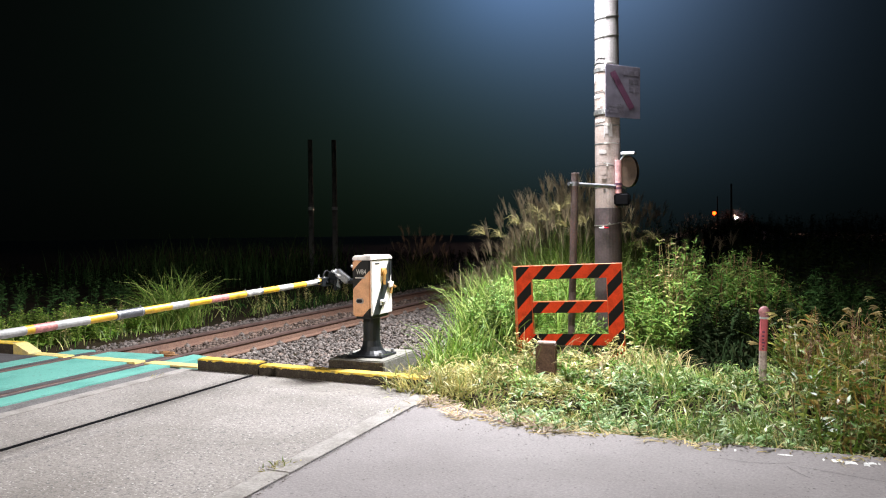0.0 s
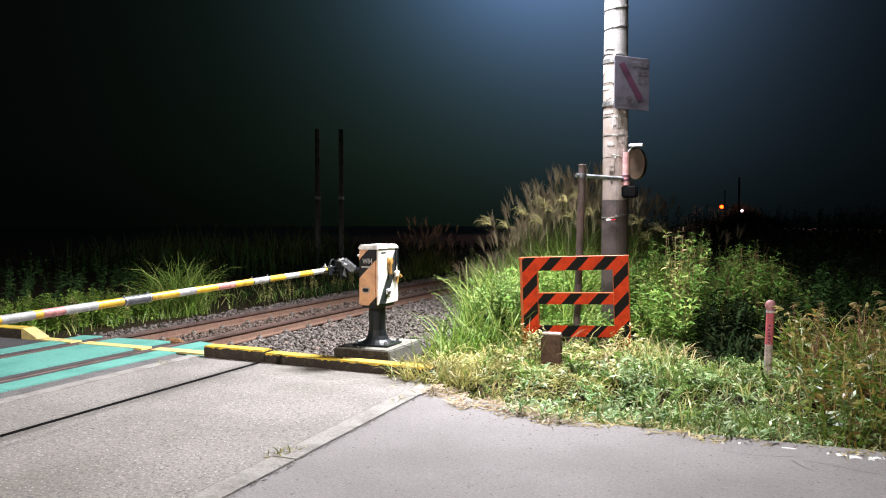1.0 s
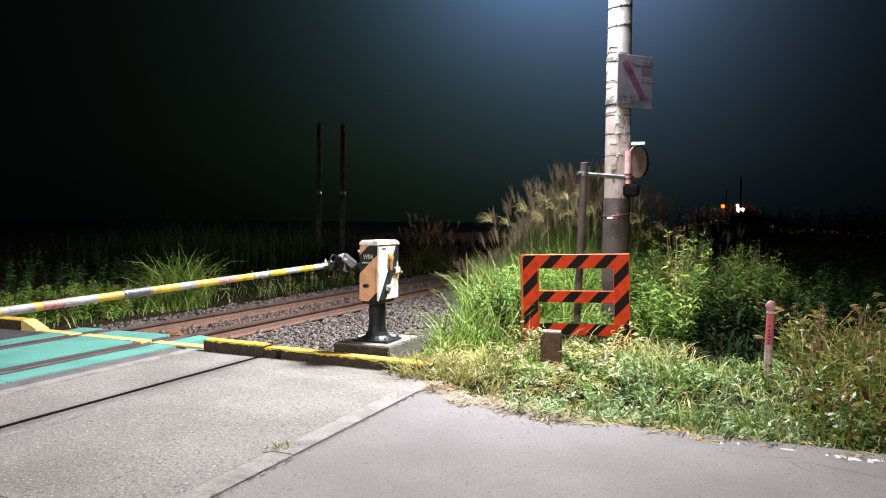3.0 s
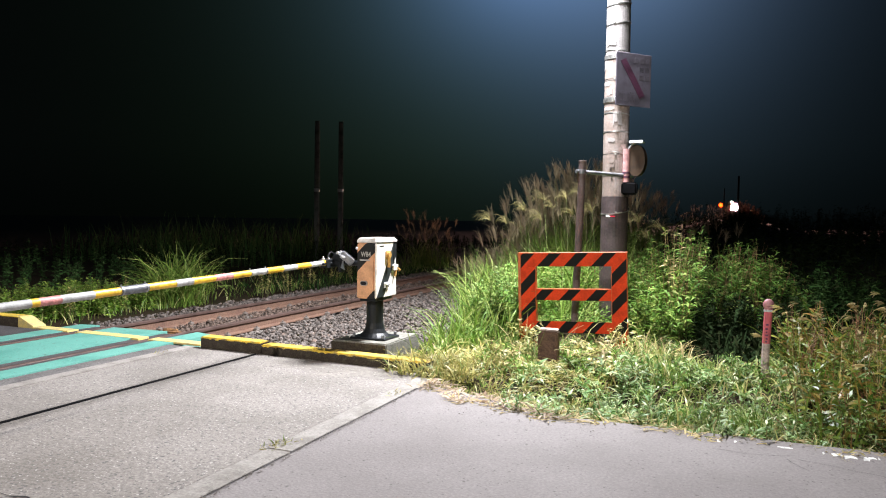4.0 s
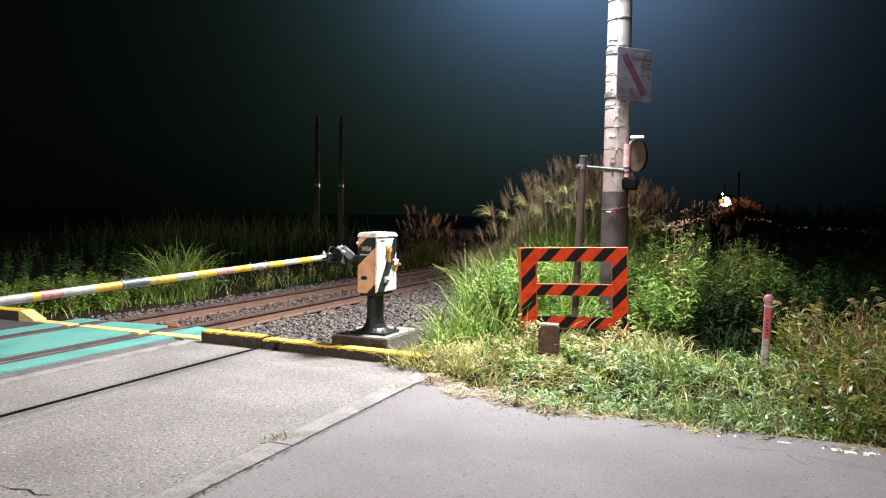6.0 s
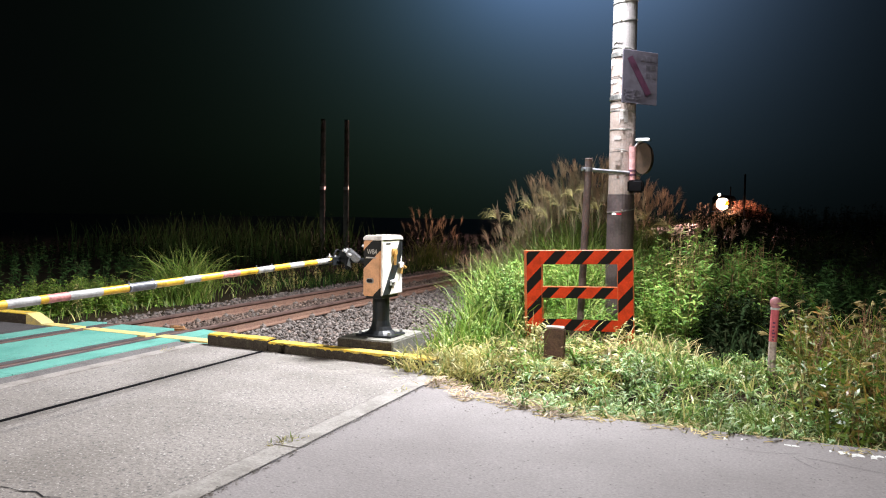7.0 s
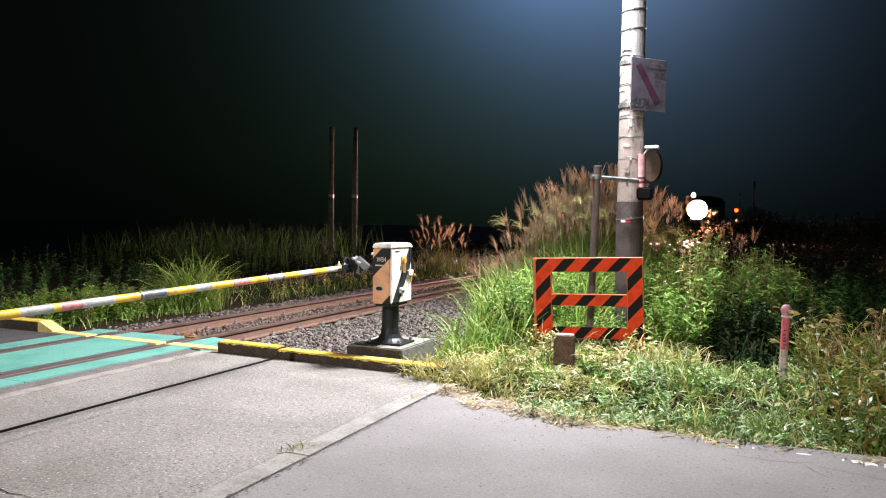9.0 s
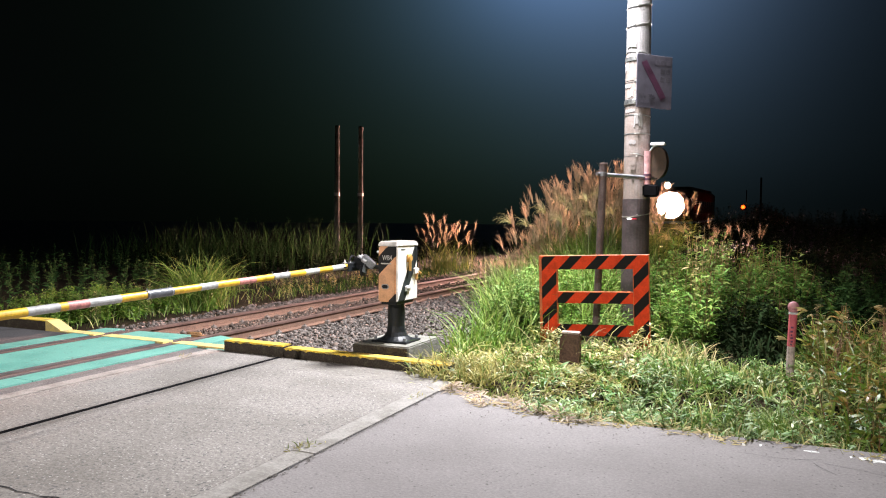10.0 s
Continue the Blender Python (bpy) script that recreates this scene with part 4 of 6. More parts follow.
# ---- fence, stub, posts and pole ----
def build_fence():
    f = thing("crossing_fence", "red and black striped steel barrier frame in the grass", "fence", (-1.72, 8.10, 0.0), 0)
    f.matrix_basis = pose(-1.692, 8.10, -0.012, 0, -2.0, 2.0)
    w = 0.60
    def flat(name, a, b):
        bm = bmesh.new()
        block(bm, (a[0], -0.004, a[1]), (b[0], 0.004, b[1]), 0.0015)
        return part(name, bm, M_FENCE, f)
    flat("rail", (-w + 0.03, 0.918), (w, 1.065))
    flat("rail", (-w + 0.2, 0.54), (w - 0.16, 0.66))
    flat("rail", (-w + 0.2, 0.18), (w - 0.16, 0.305))
    flat("post", (-w + 0.03, -0.1), (-w + 0.20, 0.918))
    flat("post", (w - 0.16, -0.1), (w, 0.918))
    for a, b, y1 in (((-w, -0.1), (-w + 0.03, 1.065), 0.10), ((-w + 0.197, 0.305), (-w + 0.205, 0.918), 0.06), ((w - 0.165, 0.305), (w - 0.157, 0.918), 0.06), ((w, -0.1), (w + 0.008, 1.065), 0.05)):
        bm = bmesh.new()
        block(bm, (a[0], -0.006, a[1]), (b[0], y1, b[1]), 0.003)
        part("flange", bm, M_FENCE_SIDE, f, "faded orange angle edge")
    for z in (1.065, 0.66):
        bm = bmesh.new()
        x0, x1 = (-w, w + 0.008) if z > 1 else (-w + 0.21, w - 0.17)
        block(bm, (x0, -0.006, z), (x1, 0.06, z + 0.008), 0.002)
        part("flange", bm, M_FENCE_SIDE, f, "faded orange angle edge")
    s = thing("marker_stub", "short brown concrete boundary stub with a pale top", "boundary post", (-1.69, 7.0, 0.0), 4)
    bm = bmesh.new()
    block(bm, (-0.095, -0.07, -0.1), (0.095, 0.07, 0.345), 0.012, 2)
    part("body", bm, M_STUB, s)
    bm = bmesh.new()
    block(bm, (-0.09, -0.065, 0.345), (0.09, 0.065, 0.362), 0.008, 2)
    part("top", bm, M_STUB_TOP, s, "pale worn top")


def build_posts():
    p = thing("steel_post", "rusty steel pipe post leaning beside the pole", "post", (-1.79, 8.62, 0.1))
    bm = bmesh.new()
    rod(bm, (0, 0, -0.2), (0.062, 0.02, 2.005), 0.043, seg=18)
    part("pipe", bm, M_POST, p)
    bm = bmesh.new()
    lathe(bm, [(0.045, 1.995), (0.046, 2.005), (0.044, 2.015), (0.0001, 2.017)], 18, (0.062, 0.02))
    part("cap", bm, M_POST, p)
    bm = bmesh.new()
    rod(bm, (0.0, -0.03, 1.885), (0.56, 0.62, 1.865), 0.022, seg=10)
    part("brace", bm, M_GALV, p, "galvanised brace to the pole")
    bm = bmesh.new()
    rod(bm, (0.058, 0.02, 1.86), (0.059, 0.02, 1.91), 0.050, seg=18)
    rod(bm, (0.02, -0.05, 1.885), (0.01, -0.09, 1.885), 0.02, seg=8)
    part("clamp", bm, M_GALV, p)

    u = thing("utility_pole", "concrete utility pole with taped wrapping and steel bands", "utility pole", (-1.45, 9.28, 0.1))
    bm = bmesh.new()
    rod(bm, (0, 0, 1.60), (0, 0, 9.0), 0.152, 0.125, seg=28)
    part("shaft", bm, M_POLE, u, "pale concrete shaft")
    bm = bmesh.new()
    rod(bm, (0, 0, -0.3), (0, 0, 1.61), 0.168, 0.162, seg=28)
    part("sleeve", bm, M_DARKSLEEVE, u, "dark rubber sleeve round the foot")
    cuts = [1.61, 1.86, 2.13, 2.40, 2.62, 2.74, 3.04, 3.35]
    for a, b in zip(cuts, cuts[1:]):
        bm = bmesh.new()
        rod(bm, (0, 0, a + 0.006), (0, 0, b - 0.006), 0.1575 - 0.002 * a, seg=28)
        part("wrap", bm, M_WRAP, u, "beige protective wrap")
    rng = random.Random(6)
    for z in (1.42, 1.87, 2.13, 2.40, 2.62, 2.80, 3.04, 3.30, 3.37, 3.72, 3.95):
        bm = bmesh.new()
        tilt = rng.uniform(-0.012, 0.012)
        r = 0.166 if z < 1.6 else 0.1605 - 0.003 * z
        rod(bm, (tilt * 0.1, tilt * 0.1, z - 0.006), (-tilt * 0.1, -tilt * 0.1, z + 0.006), r + 0.003, seg=28)
        k = rng.uniform(-1.9, -1.2)
        rod(bm, (r * math.cos(k), r * math.sin(k), z), ((r + 0.012) * math.cos(k), (r + 0.012) * math.sin(k), z), 0.012, seg=8)
        part("band", bm, M_BAND, u, "thin steel band")
    # strips of torn, wrinkled tape, and an embossed plate
    rt = random.Random(23)
    for z, a0, wid, tall in ((3.47, -2.5, 0.9, 0.05), (3.22, -2.9, 0.7, 0.10), (2.98, -2.8, 0.8, 0.04), (2.88, -2.3, 0.5, 0.07), (2.68, -2.6, 1.0, 0.035), (2.56, -1.7, 0.7, 0.14), (2.30, -2.1, 0.6, 0.05)):
        bm = bmesh.new()
        n = 12
        r = 0.1632 - 0.003 * z
        lo = [(a0 + wid * q / n, z - tall * rt.uniform(0.25, 0.7), r + rt.uniform(0.0, 0.0025)) for q in range(n + 1)]
        hi = [(a0 + wid * q / n + rt.uniform(-0.02, 0.02), z + tall * rt.uniform(0.25, 0.7), r + rt.uniform(0.0, 0.0025)) for q in range(n + 1)]
        rows = [[bm.verts.new(((q + d) * math.cos(a), (q + d) * math.sin(a), h)) for a, h, q in row] for row, d in ((lo, 0.0), (hi, 0.0), (hi, -0.004), (lo, -0.004))]
        for k in range(4):
            for q in range(n):
                bm.faces.new((rows[k][q], rows[k][q + 1], rows[(k + 1) % 4][q + 1], rows[(k + 1) % 4][q]))
        part("tape_strip", bm, M_TAPE, u, "torn shiny tape")
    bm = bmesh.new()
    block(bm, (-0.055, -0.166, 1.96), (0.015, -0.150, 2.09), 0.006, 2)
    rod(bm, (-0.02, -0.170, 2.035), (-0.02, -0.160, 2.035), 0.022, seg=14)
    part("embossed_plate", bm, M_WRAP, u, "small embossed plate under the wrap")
    # sign turned away from the lamp
    s = thing("warning_sign", "faded pink-white warning sign with a red slash, strapped to the pole", "sign", (-1.30, 9.12, 2.78), -14)
    s.matrix_basis = pose(-1.434, 9.044, 2.81, 0, 0.5, 46)
    bm = bmesh.new()
    block(bm, (0, -0.006, 0), (0.52, 0.006, 0.635), 0.003)
    part("plate", bm, M_SIGN, s)
    bm = bmesh.new()
    sheet(bm, [(0.06, 0.53), (0.135, 0.57), (0.43, 0.14), (0.355, 0.10)], 0.0, 0.002)
    bmesh.ops.rotate(bm, verts=bm.verts, matrix=Matrix.Rotation(radians(90), 3, "X"))
    part("slash", bm, M_SIGN_RED, s, "red slanting bar").location = (0, -0.0065, 0)
    cu = bpy.data.curves.new("lettering", "FONT")
    cu.body, cu.size, cu.extrude = "注意", 0.135, 0.0008
    tx = new("lettering", cu)
    dg = bpy.context.evaluated_depsgraph_get()
    me = bpy.data.meshes.new_from_object(tx.evaluated_get(dg))
    bpy.data.objects.remove(tx)
    me.materials.clear()
    part("lettering", me, M_SIGN_GREY, s, "faded grey characters").matrix_basis = pose(0.015, -0.0075, 0.055, 90, 0, 0)
    for x0, x1, z in ((0.26, 0.32, 0.55), (0.345, 0.405, 0.55), (0.43, 0.49, 0.55), (0.345, 0.405, 0.45), (0.43, 0.49, 0.45), (0.345, 0.405, 0.35), (0.43, 0.49, 0.35)):
        bm = bmesh.new()
        block(bm, (x0, -0.008, z - 0.03), (x1, -0.006, z + 0.03), 0.001)
        part("print_bar", bm, M_SIGN_GREY, s, "faded bar of small print")
    for z in (0.05, 0.57):
        bm = bmesh.new()
        rod(bm, (0.158, 0.175, z), (0.158, 0.175, z + 0.05), 0.164, seg=24)
        block(bm, (-0.01, 0.008, z), (0.16, 0.03, z + 0.05), 0.004)
        part("strap", bm, M_BAND, s, "steel strap round the pole")
    r = thing("pole_reflector", "small red reflector strapped low on the pole", "reflector", (-1.44, 9.095, 1.47))
    bm = bmesh.new()
    block(bm, (-0.03, -0.008, -0.008), (0.03, 0.012, 0.008), 0.003, 2)
    part("lens", bm, M_REFLECTOR, r)
    bm = bmesh.new()
    block(bm, (-0.085, -0.002, -0.006), (-0.03, 0.012, 0.006), 0.002)
    part("clasp", bm, M_BAND, r, "bright steel clasp")
    # warning lamp seen from behind, with its hood
    w = thing("warning_lamp", "round brown warning lamp with a white hood on a red-banded mast", "warning lamp", (-1.30, 9.14, 1.765))
    bm = bmesh.new()
    rod(bm, (0, 0, 0.12), (0, 0, 0.52), 0.042, seg=16)
    part("mast", bm, M_MAST_PINK, w, "faded red mast")
    for z in (0.17, 0.22):
        bm = bmesh.new()
        rod(bm, (0, 0, z), (0, 0, z + 0.025), 0.0445, seg=16)
        part("red_band", bm, M_SIGN_RED, w)
    bm = bmesh.new()
    block(bm, (-0.05, -0.05, -0.03), (0.135, 0.08, 0.12), 0.02, 3)
    part("junction_box", bm, M_JUNCTION, w, "dark junction box")
    bm = bmesh.new()
    rod(bm, (0.185, 0.0, 0.36), (0.185, 0.09, 0.36), 0.225, seg=32)
    disc = part("disc", bm, M_LENS, w, "dark brown round disc")
    disc.matrix_basis = pose(0.024, 0, 0.078, 0, 0, -12) @ Matrix.Diagonal((0.50, 1, 0.84, 1))
    bm = bmesh.new()
    rows = []
    for k in range(13):
        a = radians(85 + 100 * k / 12)
        x, z = 0.135 + 0.15 * math.cos(a), 0.36 + 0.235 * math.sin(a)
        rows.append([bm.verts.new((x, y, z + dz)) for y, dz in ((-0.03, -0.008), (0.05, -0.008), (0.05, 0.010), (-0.03, 0.010))])
    for a, b in zip(rows, rows[1:]):
        for i in range(4):
            bm.faces.new((a[i], a[(i + 1) % 4], b[(i + 1) % 4], b[i]))
    bm.faces.new(rows[0][::-1])
    bm.faces.new(rows[-1])
    part("rim", bm, M_HOOD, w, "pale rim of the disc")
    bm = bmesh.new()
    block(bm, (0.045, -0.11, 0.590), (0.205, 0.09, 0.612), 0.009, 3)
    block(bm, (0.045, -0.115, 0.575), (0.205, -0.105, 0.605), 0.004)
    part("hood", bm, M_HOOD, w, "white flat hood")

    k = thing("cable_marker", "faded pink plastic marker post in the weeds", "marker post", (0.235, 6.9, 0.08))
    bm = bmesh.new()
    rod(bm, (0, 0, 0.30), (0.01, 0, 0.575), 0.033, seg=16)
    part("tube", bm, M_STAKE, k)
    bm = bmesh.new()
    rod(bm, (-0.01, 0, -0.2), (0, 0, 0.30), 0.032, seg=16)
    part("lower_tube", bm, M_STAKE_BASE, k, "paler worn lower tube")
    bm = bmesh.new()
    bmesh.ops.create_uvsphere(bm, u_segments=20, v_segments=12, radius=0.050, matrix=Matrix.Translation((0.01, 0, 0.632)) @ Matrix.Diagonal((0.9, 0.55, 1.0, 1)))
    rod(bm, (0.01, 0, 0.592), (0.01, 0, 0.612), 0.036, seg=16)
    part("head", bm, M_STAKE_HEAD, k, "rounded pink head")
    bm = bmesh.new()
    rod(bm, (0.01, 0, 0.574), (0.01, 0, 0.590), 0.037, seg=16)
    part("ring", bm, M_HOOD, k, "white ring under the head")
    for n, z in enumerate((0.31, 0.335, 0.365, 0.39, 0.42, 0.455)):
        bm = bmesh.new()
        block(bm, (-0.010 + 0.003 * (n % 2), -0.0345, z), (0.006 + 0.004 * (n % 3), -0.031, z + 0.016), 0.001)
        part("print_bar", bm, M_PRINT, k, "bar of small print")


def build_far_poles():
    first = None
    for x, y in ((-14.7, 23.8), (-13.95, 24.25)):
        if first is None:
            first = thing("far_pole", "grey pole with a pale reflective band beyond the tracks", "utility pole", (x, y, -0.3), group="poles beyond the tracks")
            bm = bmesh.new()
            rod(bm, (0, 0, -0.3), (0, 0, 5.3), 0.105, 0.085, seg=16)
            part("shaft", bm, M_FARPOLE, first)
            bm = bmesh.new()
            rod(bm, (0, 0, 2.68), (0, 0, 2.80), 0.109, seg=16)
            part("reflective_band", bm, M_HOOD, first, "pale reflective band")
        else:
            copy_thing(first, pose(x, y, -0.3))
    s = thing("railway_signal", "railway signal with a glowing orange lamp beside the track", "railway signal", (-1.72, 70, float(land(-1.72, 70))))
    bm = bmesh.new()
    rod(bm, (0.26, 0.1, -0.3), (0.26, 0.1, 3.6), 0.05, seg=12)
    part("mast", bm, M_FARPOLE, s)
    top = 3.03 - float(land(-1.72, 70))
    bm = bmesh.new()
    block(bm, (-0.21, 0, top - 0.24), (0.21, 0.15, top + 0.24), 0.03, 2)
    part("housing", bm, M_DARK, s)
    bm = bmesh.new()
    rod(bm, (0.0, 0.0, top), (0.0, -0.03, top), 0.16, seg=20)
    part("lens", bm, M_SIGNAL, s, "glowing orange lens")

    p = thing("far_pole", "dark slim pole beside the railway signal", "utility pole", (-0.30, 70.6, float(land(-0.30, 70.6))))
    bm = bmesh.new()
    rod(bm, (0, 0, -0.3), (0, 0, 4.6), 0.10, 0.08, seg=12)
    part("shaft", bm, M_FARPOLE, p)
    bm = bmesh.new()
    rod(bm, (0, 0, 4.6), (0, 0, 4.65), 0.09, 0.06, seg=12)
    part("cap", bm, M_FARPOLE, p)


# ---- train ----
def build_train():
    tr = thing("train", "dark railcar with glowing headlights approaching on the track", "train", (0, 0, 0))
    bm = bmesh.new()
    block(bm, (-1.42, 3.50, 0.95), (1.42, 19.5, 3.65), 0.12, 3)
    part("body", bm, M_TRAIN, tr, "dark painted railcar body")
    bm = bmesh.new()
    block(bm, (-1.25, 3.8, 3.64), (1.25, 19.2, 3.9), 0.12, 3)
    part("roof", bm, M_SLEEPER, tr)
    bm = bmesh.new()
    block(bm, (-1.43, 3.48, 1.25), (1.43, 19.4, 1.42), 0.01)
    part("band", bm, M_TRAIN_BAND, tr, "blue stripe")
    for x0, x1 in ((-1.2, -0.45), (-0.35, 0.35), (0.45, 1.2)):
        bm = bmesh.new()
        block(bm, (x0, 3.46, 2.35), (x1, 3.52, 3.15), 0.03, 2)
        part("windscreen", bm, M_GLASS, tr)
    for k in range(9):
        bm = bmesh.new()
        block(bm, (1.41, 3.9 + k * 1.7, 2.0), (1.435, 5.1 + k * 1.7, 2.9), 0.03, 2)
        part("window", bm, M_GLASS, tr)
    bm = bmesh.new()
    block(bm, (-1.2, 0.5, 0.35), (1.2, 18.8, 0.95), 0.05)
    part("underframe", bm, M_DARK, tr)
    for y in (2.2, 4.3, 14.8, 16.9):
        for x in (-0.565, 0.565):
            bm = bmesh.new()
            rod(bm, (x - 0.06, y, 0.43), (x + 0.06, y, 0.43), 0.43, seg=24)
            part("wheel", bm, M_BLACK, tr)
    bm = bmesh.new()
    block(bm, (-0.25, -0.35, 0.75), (0.25, 0.5, 1.05), 0.05, 2)
    part("coupler", bm, M_BLACK, tr)
    # deep tube added to narrow the beam; its lens is oversized for glare
    bm = bmesh.new()
    lathe(bm, [(0.92, -3.40), (0.92, 0.0), (0.86, 0.0), (0.86, -3.39)], 28)
    h = part("headlight", bm, M_DARK, tr, "deep added tube that narrows the headlight beam")
    h.matrix_basis = pose(0.33, 0.05, 2.55, 90, 0, 0)
    bm = bmesh.new()
    bmesh.ops.create_circle(bm, cap_ends=True, segments=28, radius=0.85, matrix=Matrix.Translation((0, 0, -3.35)))
    part("lens", bm, M_HEADLIGHT, h, "oversized glowing lens standing in for the headlight's glare")
    # small hood added to keep the marker's light off the roof
    bm = bmesh.new()
    lathe(bm, [(0.24, -0.5), (0.24, 0.0), (0.21, 0.0), (0.21, -0.49)], 20)
    k = part("marker_light", bm, M_DARK, tr, "short added hood round the marker light")
    k.matrix_basis = pose(-0.34, 3.2, 3.98, 90, 0, 0)
    bm = bmesh.new()
    bmesh.ops.create_circle(bm, cap_ends=True, segments=20, radius=0.205, matrix=Matrix.Translation((0, 0, -0.2)))
    part("lens", bm, M_MARKER, k, "glowing marker lens")
    return tr


# ---- plants ----
def blades(rng, x, y, z, length, width, lift=(1.0, 1.5), droop=(0.4, 1.6), profile=BLADE, azim=None):
    n = len(x)
    az = rng.uniform(0, 2 * np.pi, n) if azim is None else azim
    v, f, _ = strips(rng, np.stack([x, y, z], 1), az, rng.uniform(*lift, n), length, rng.uniform(*droop, n), width, profile, rng.normal(0, 0.5, n))
    return v, f


def stuff(name, bits, mat, label, category):
    v, f = gather(bits)
    return tagged(new(name, from_arrays(name, v, f, mat)), label, category, kind="stuff")


def leafy_stems(rng, x, y, z, height, leaves, size, width, lean=0.25, spread=0.5, start=0.15):
    """Upright stems set all round with lance-shaped leaves. Gives stalk strips and leaf strips."""
    n = len(x)
    az = rng.uniform(0, 2 * np.pi, n)
    v, f, mid = strips(rng, np.stack([x, y, z], 1), az, np.pi / 2 - rng.uniform(0, lean, n), height, rng.uniform(-0.1, 0.35, n), np.full(n, 0.007), STALK)
    v2, f2, _ = strips(rng, np.stack([x, y, z], 1), az, np.pi / 2 - rng.uniform(0, lean, n), height * 0.98, rng.uniform(-0.1, 0.3, n), np.full(n, 0.006), STALK, np.full(n, 1.57))
    s = start + (1 - start) * rng.random((n, leaves)) ** 0.8
    k = s * (mid.shape[1] - 1)
    i = np.minimum(k.astype(int), mid.shape[1] - 2)
    w = (k - i)[..., None]
    r = np.arange(n)[:, None]
    at = (mid[r, i] * (1 - w) + mid[r, i + 1] * w).reshape(-1, 3)
    m = len(at)
    taper = (1.15 - 0.65 * s.reshape(-1))
    lv, lf, _ = strips(rng, at, rng.uniform(0, 2 * np.pi, m), rng.uniform(0.0, 0.9, m), size * taper * rng.uniform(0.6, 1.25, m), rng.uniform(0.3, 1.4, m),
                       width * taper * rng.uniform(0.7, 1.3, m), LEAF, rng.normal(0, 0.45, m))
    return [(v, f), (v2, f2)], (lv, lf)


def plume_heads(rng, tip, azim, n_hair=34, size=0.26):
    """Feathery seed heads: fans of thin hairs that arch over to one side."""
    n = len(tip)
    base = np.repeat(tip, n_hair, 0)
    lean = np.repeat(azim, n_hair)
    az = lean + rng.normal(0, 0.75, n * n_hair)
    t = rng.random(n * n_hair) ** 1.3
    base = base + np.stack([np.cos(lean) * t * size * 0.2, np.sin(lean) * t * size * 0.2, t * size * 0.6 - 0.06], 1)
    bend = np.repeat(0.15 + 1.9 * rng.random(n) ** 2.2, n_hair)
    v, f, _ = strips(rng, base, az, rng.uniform(1.1, 1.5, len(base)), np.repeat(rng.uniform(0.7, 1.2, n), n_hair) * size * rng.uniform(0.5, 1.15, len(base)), bend * rng.uniform(0.7, 1.3, len(base)),
                     rng.uniform(0.0035, 0.008, len(base)), (0.6, 1.0, 0.9, 0.7, 0.2), rng.normal(0, 0.8, len(base)))
    return v, f


def tall_stand(rng, x, y, height, heads=0.9):
    """Pampas-like grass: long arching blades at the foot and plumed stems over them."""
    n = len(x)
    z = land(x, y) - 0.03
    az = rng.uniform(0, 2 * np.pi, n)
    sv, sf, mid = strips(rng, np.stack([x, y, z], 1), az, np.pi / 2 - rng.uniform(0.0, 0.22, n), height, rng.uniform(0.05, 0.5, n), rng.uniform(0.006, 0.010, n), STALK)
    has = rng.random(n) < heads
    pv, pf = plume_heads(rng, mid[has, -1], az[has])
    k = 7
    bx, by = np.repeat(x, k) + rng.normal(0, 0.08, n * k), np.repeat(y, k) + rng.normal(0, 0.08, n * k)
    bl = blades(rng, bx, by, land(bx, by) - 0.03, np.repeat(height, k) * rng.uniform(0.4, 0.95, n * k), rng.uniform(0.009, 0.018, n * k), (1.15, 1.5), (0.5, 2.0))
    return (sv, sf), (pv, pf), bl


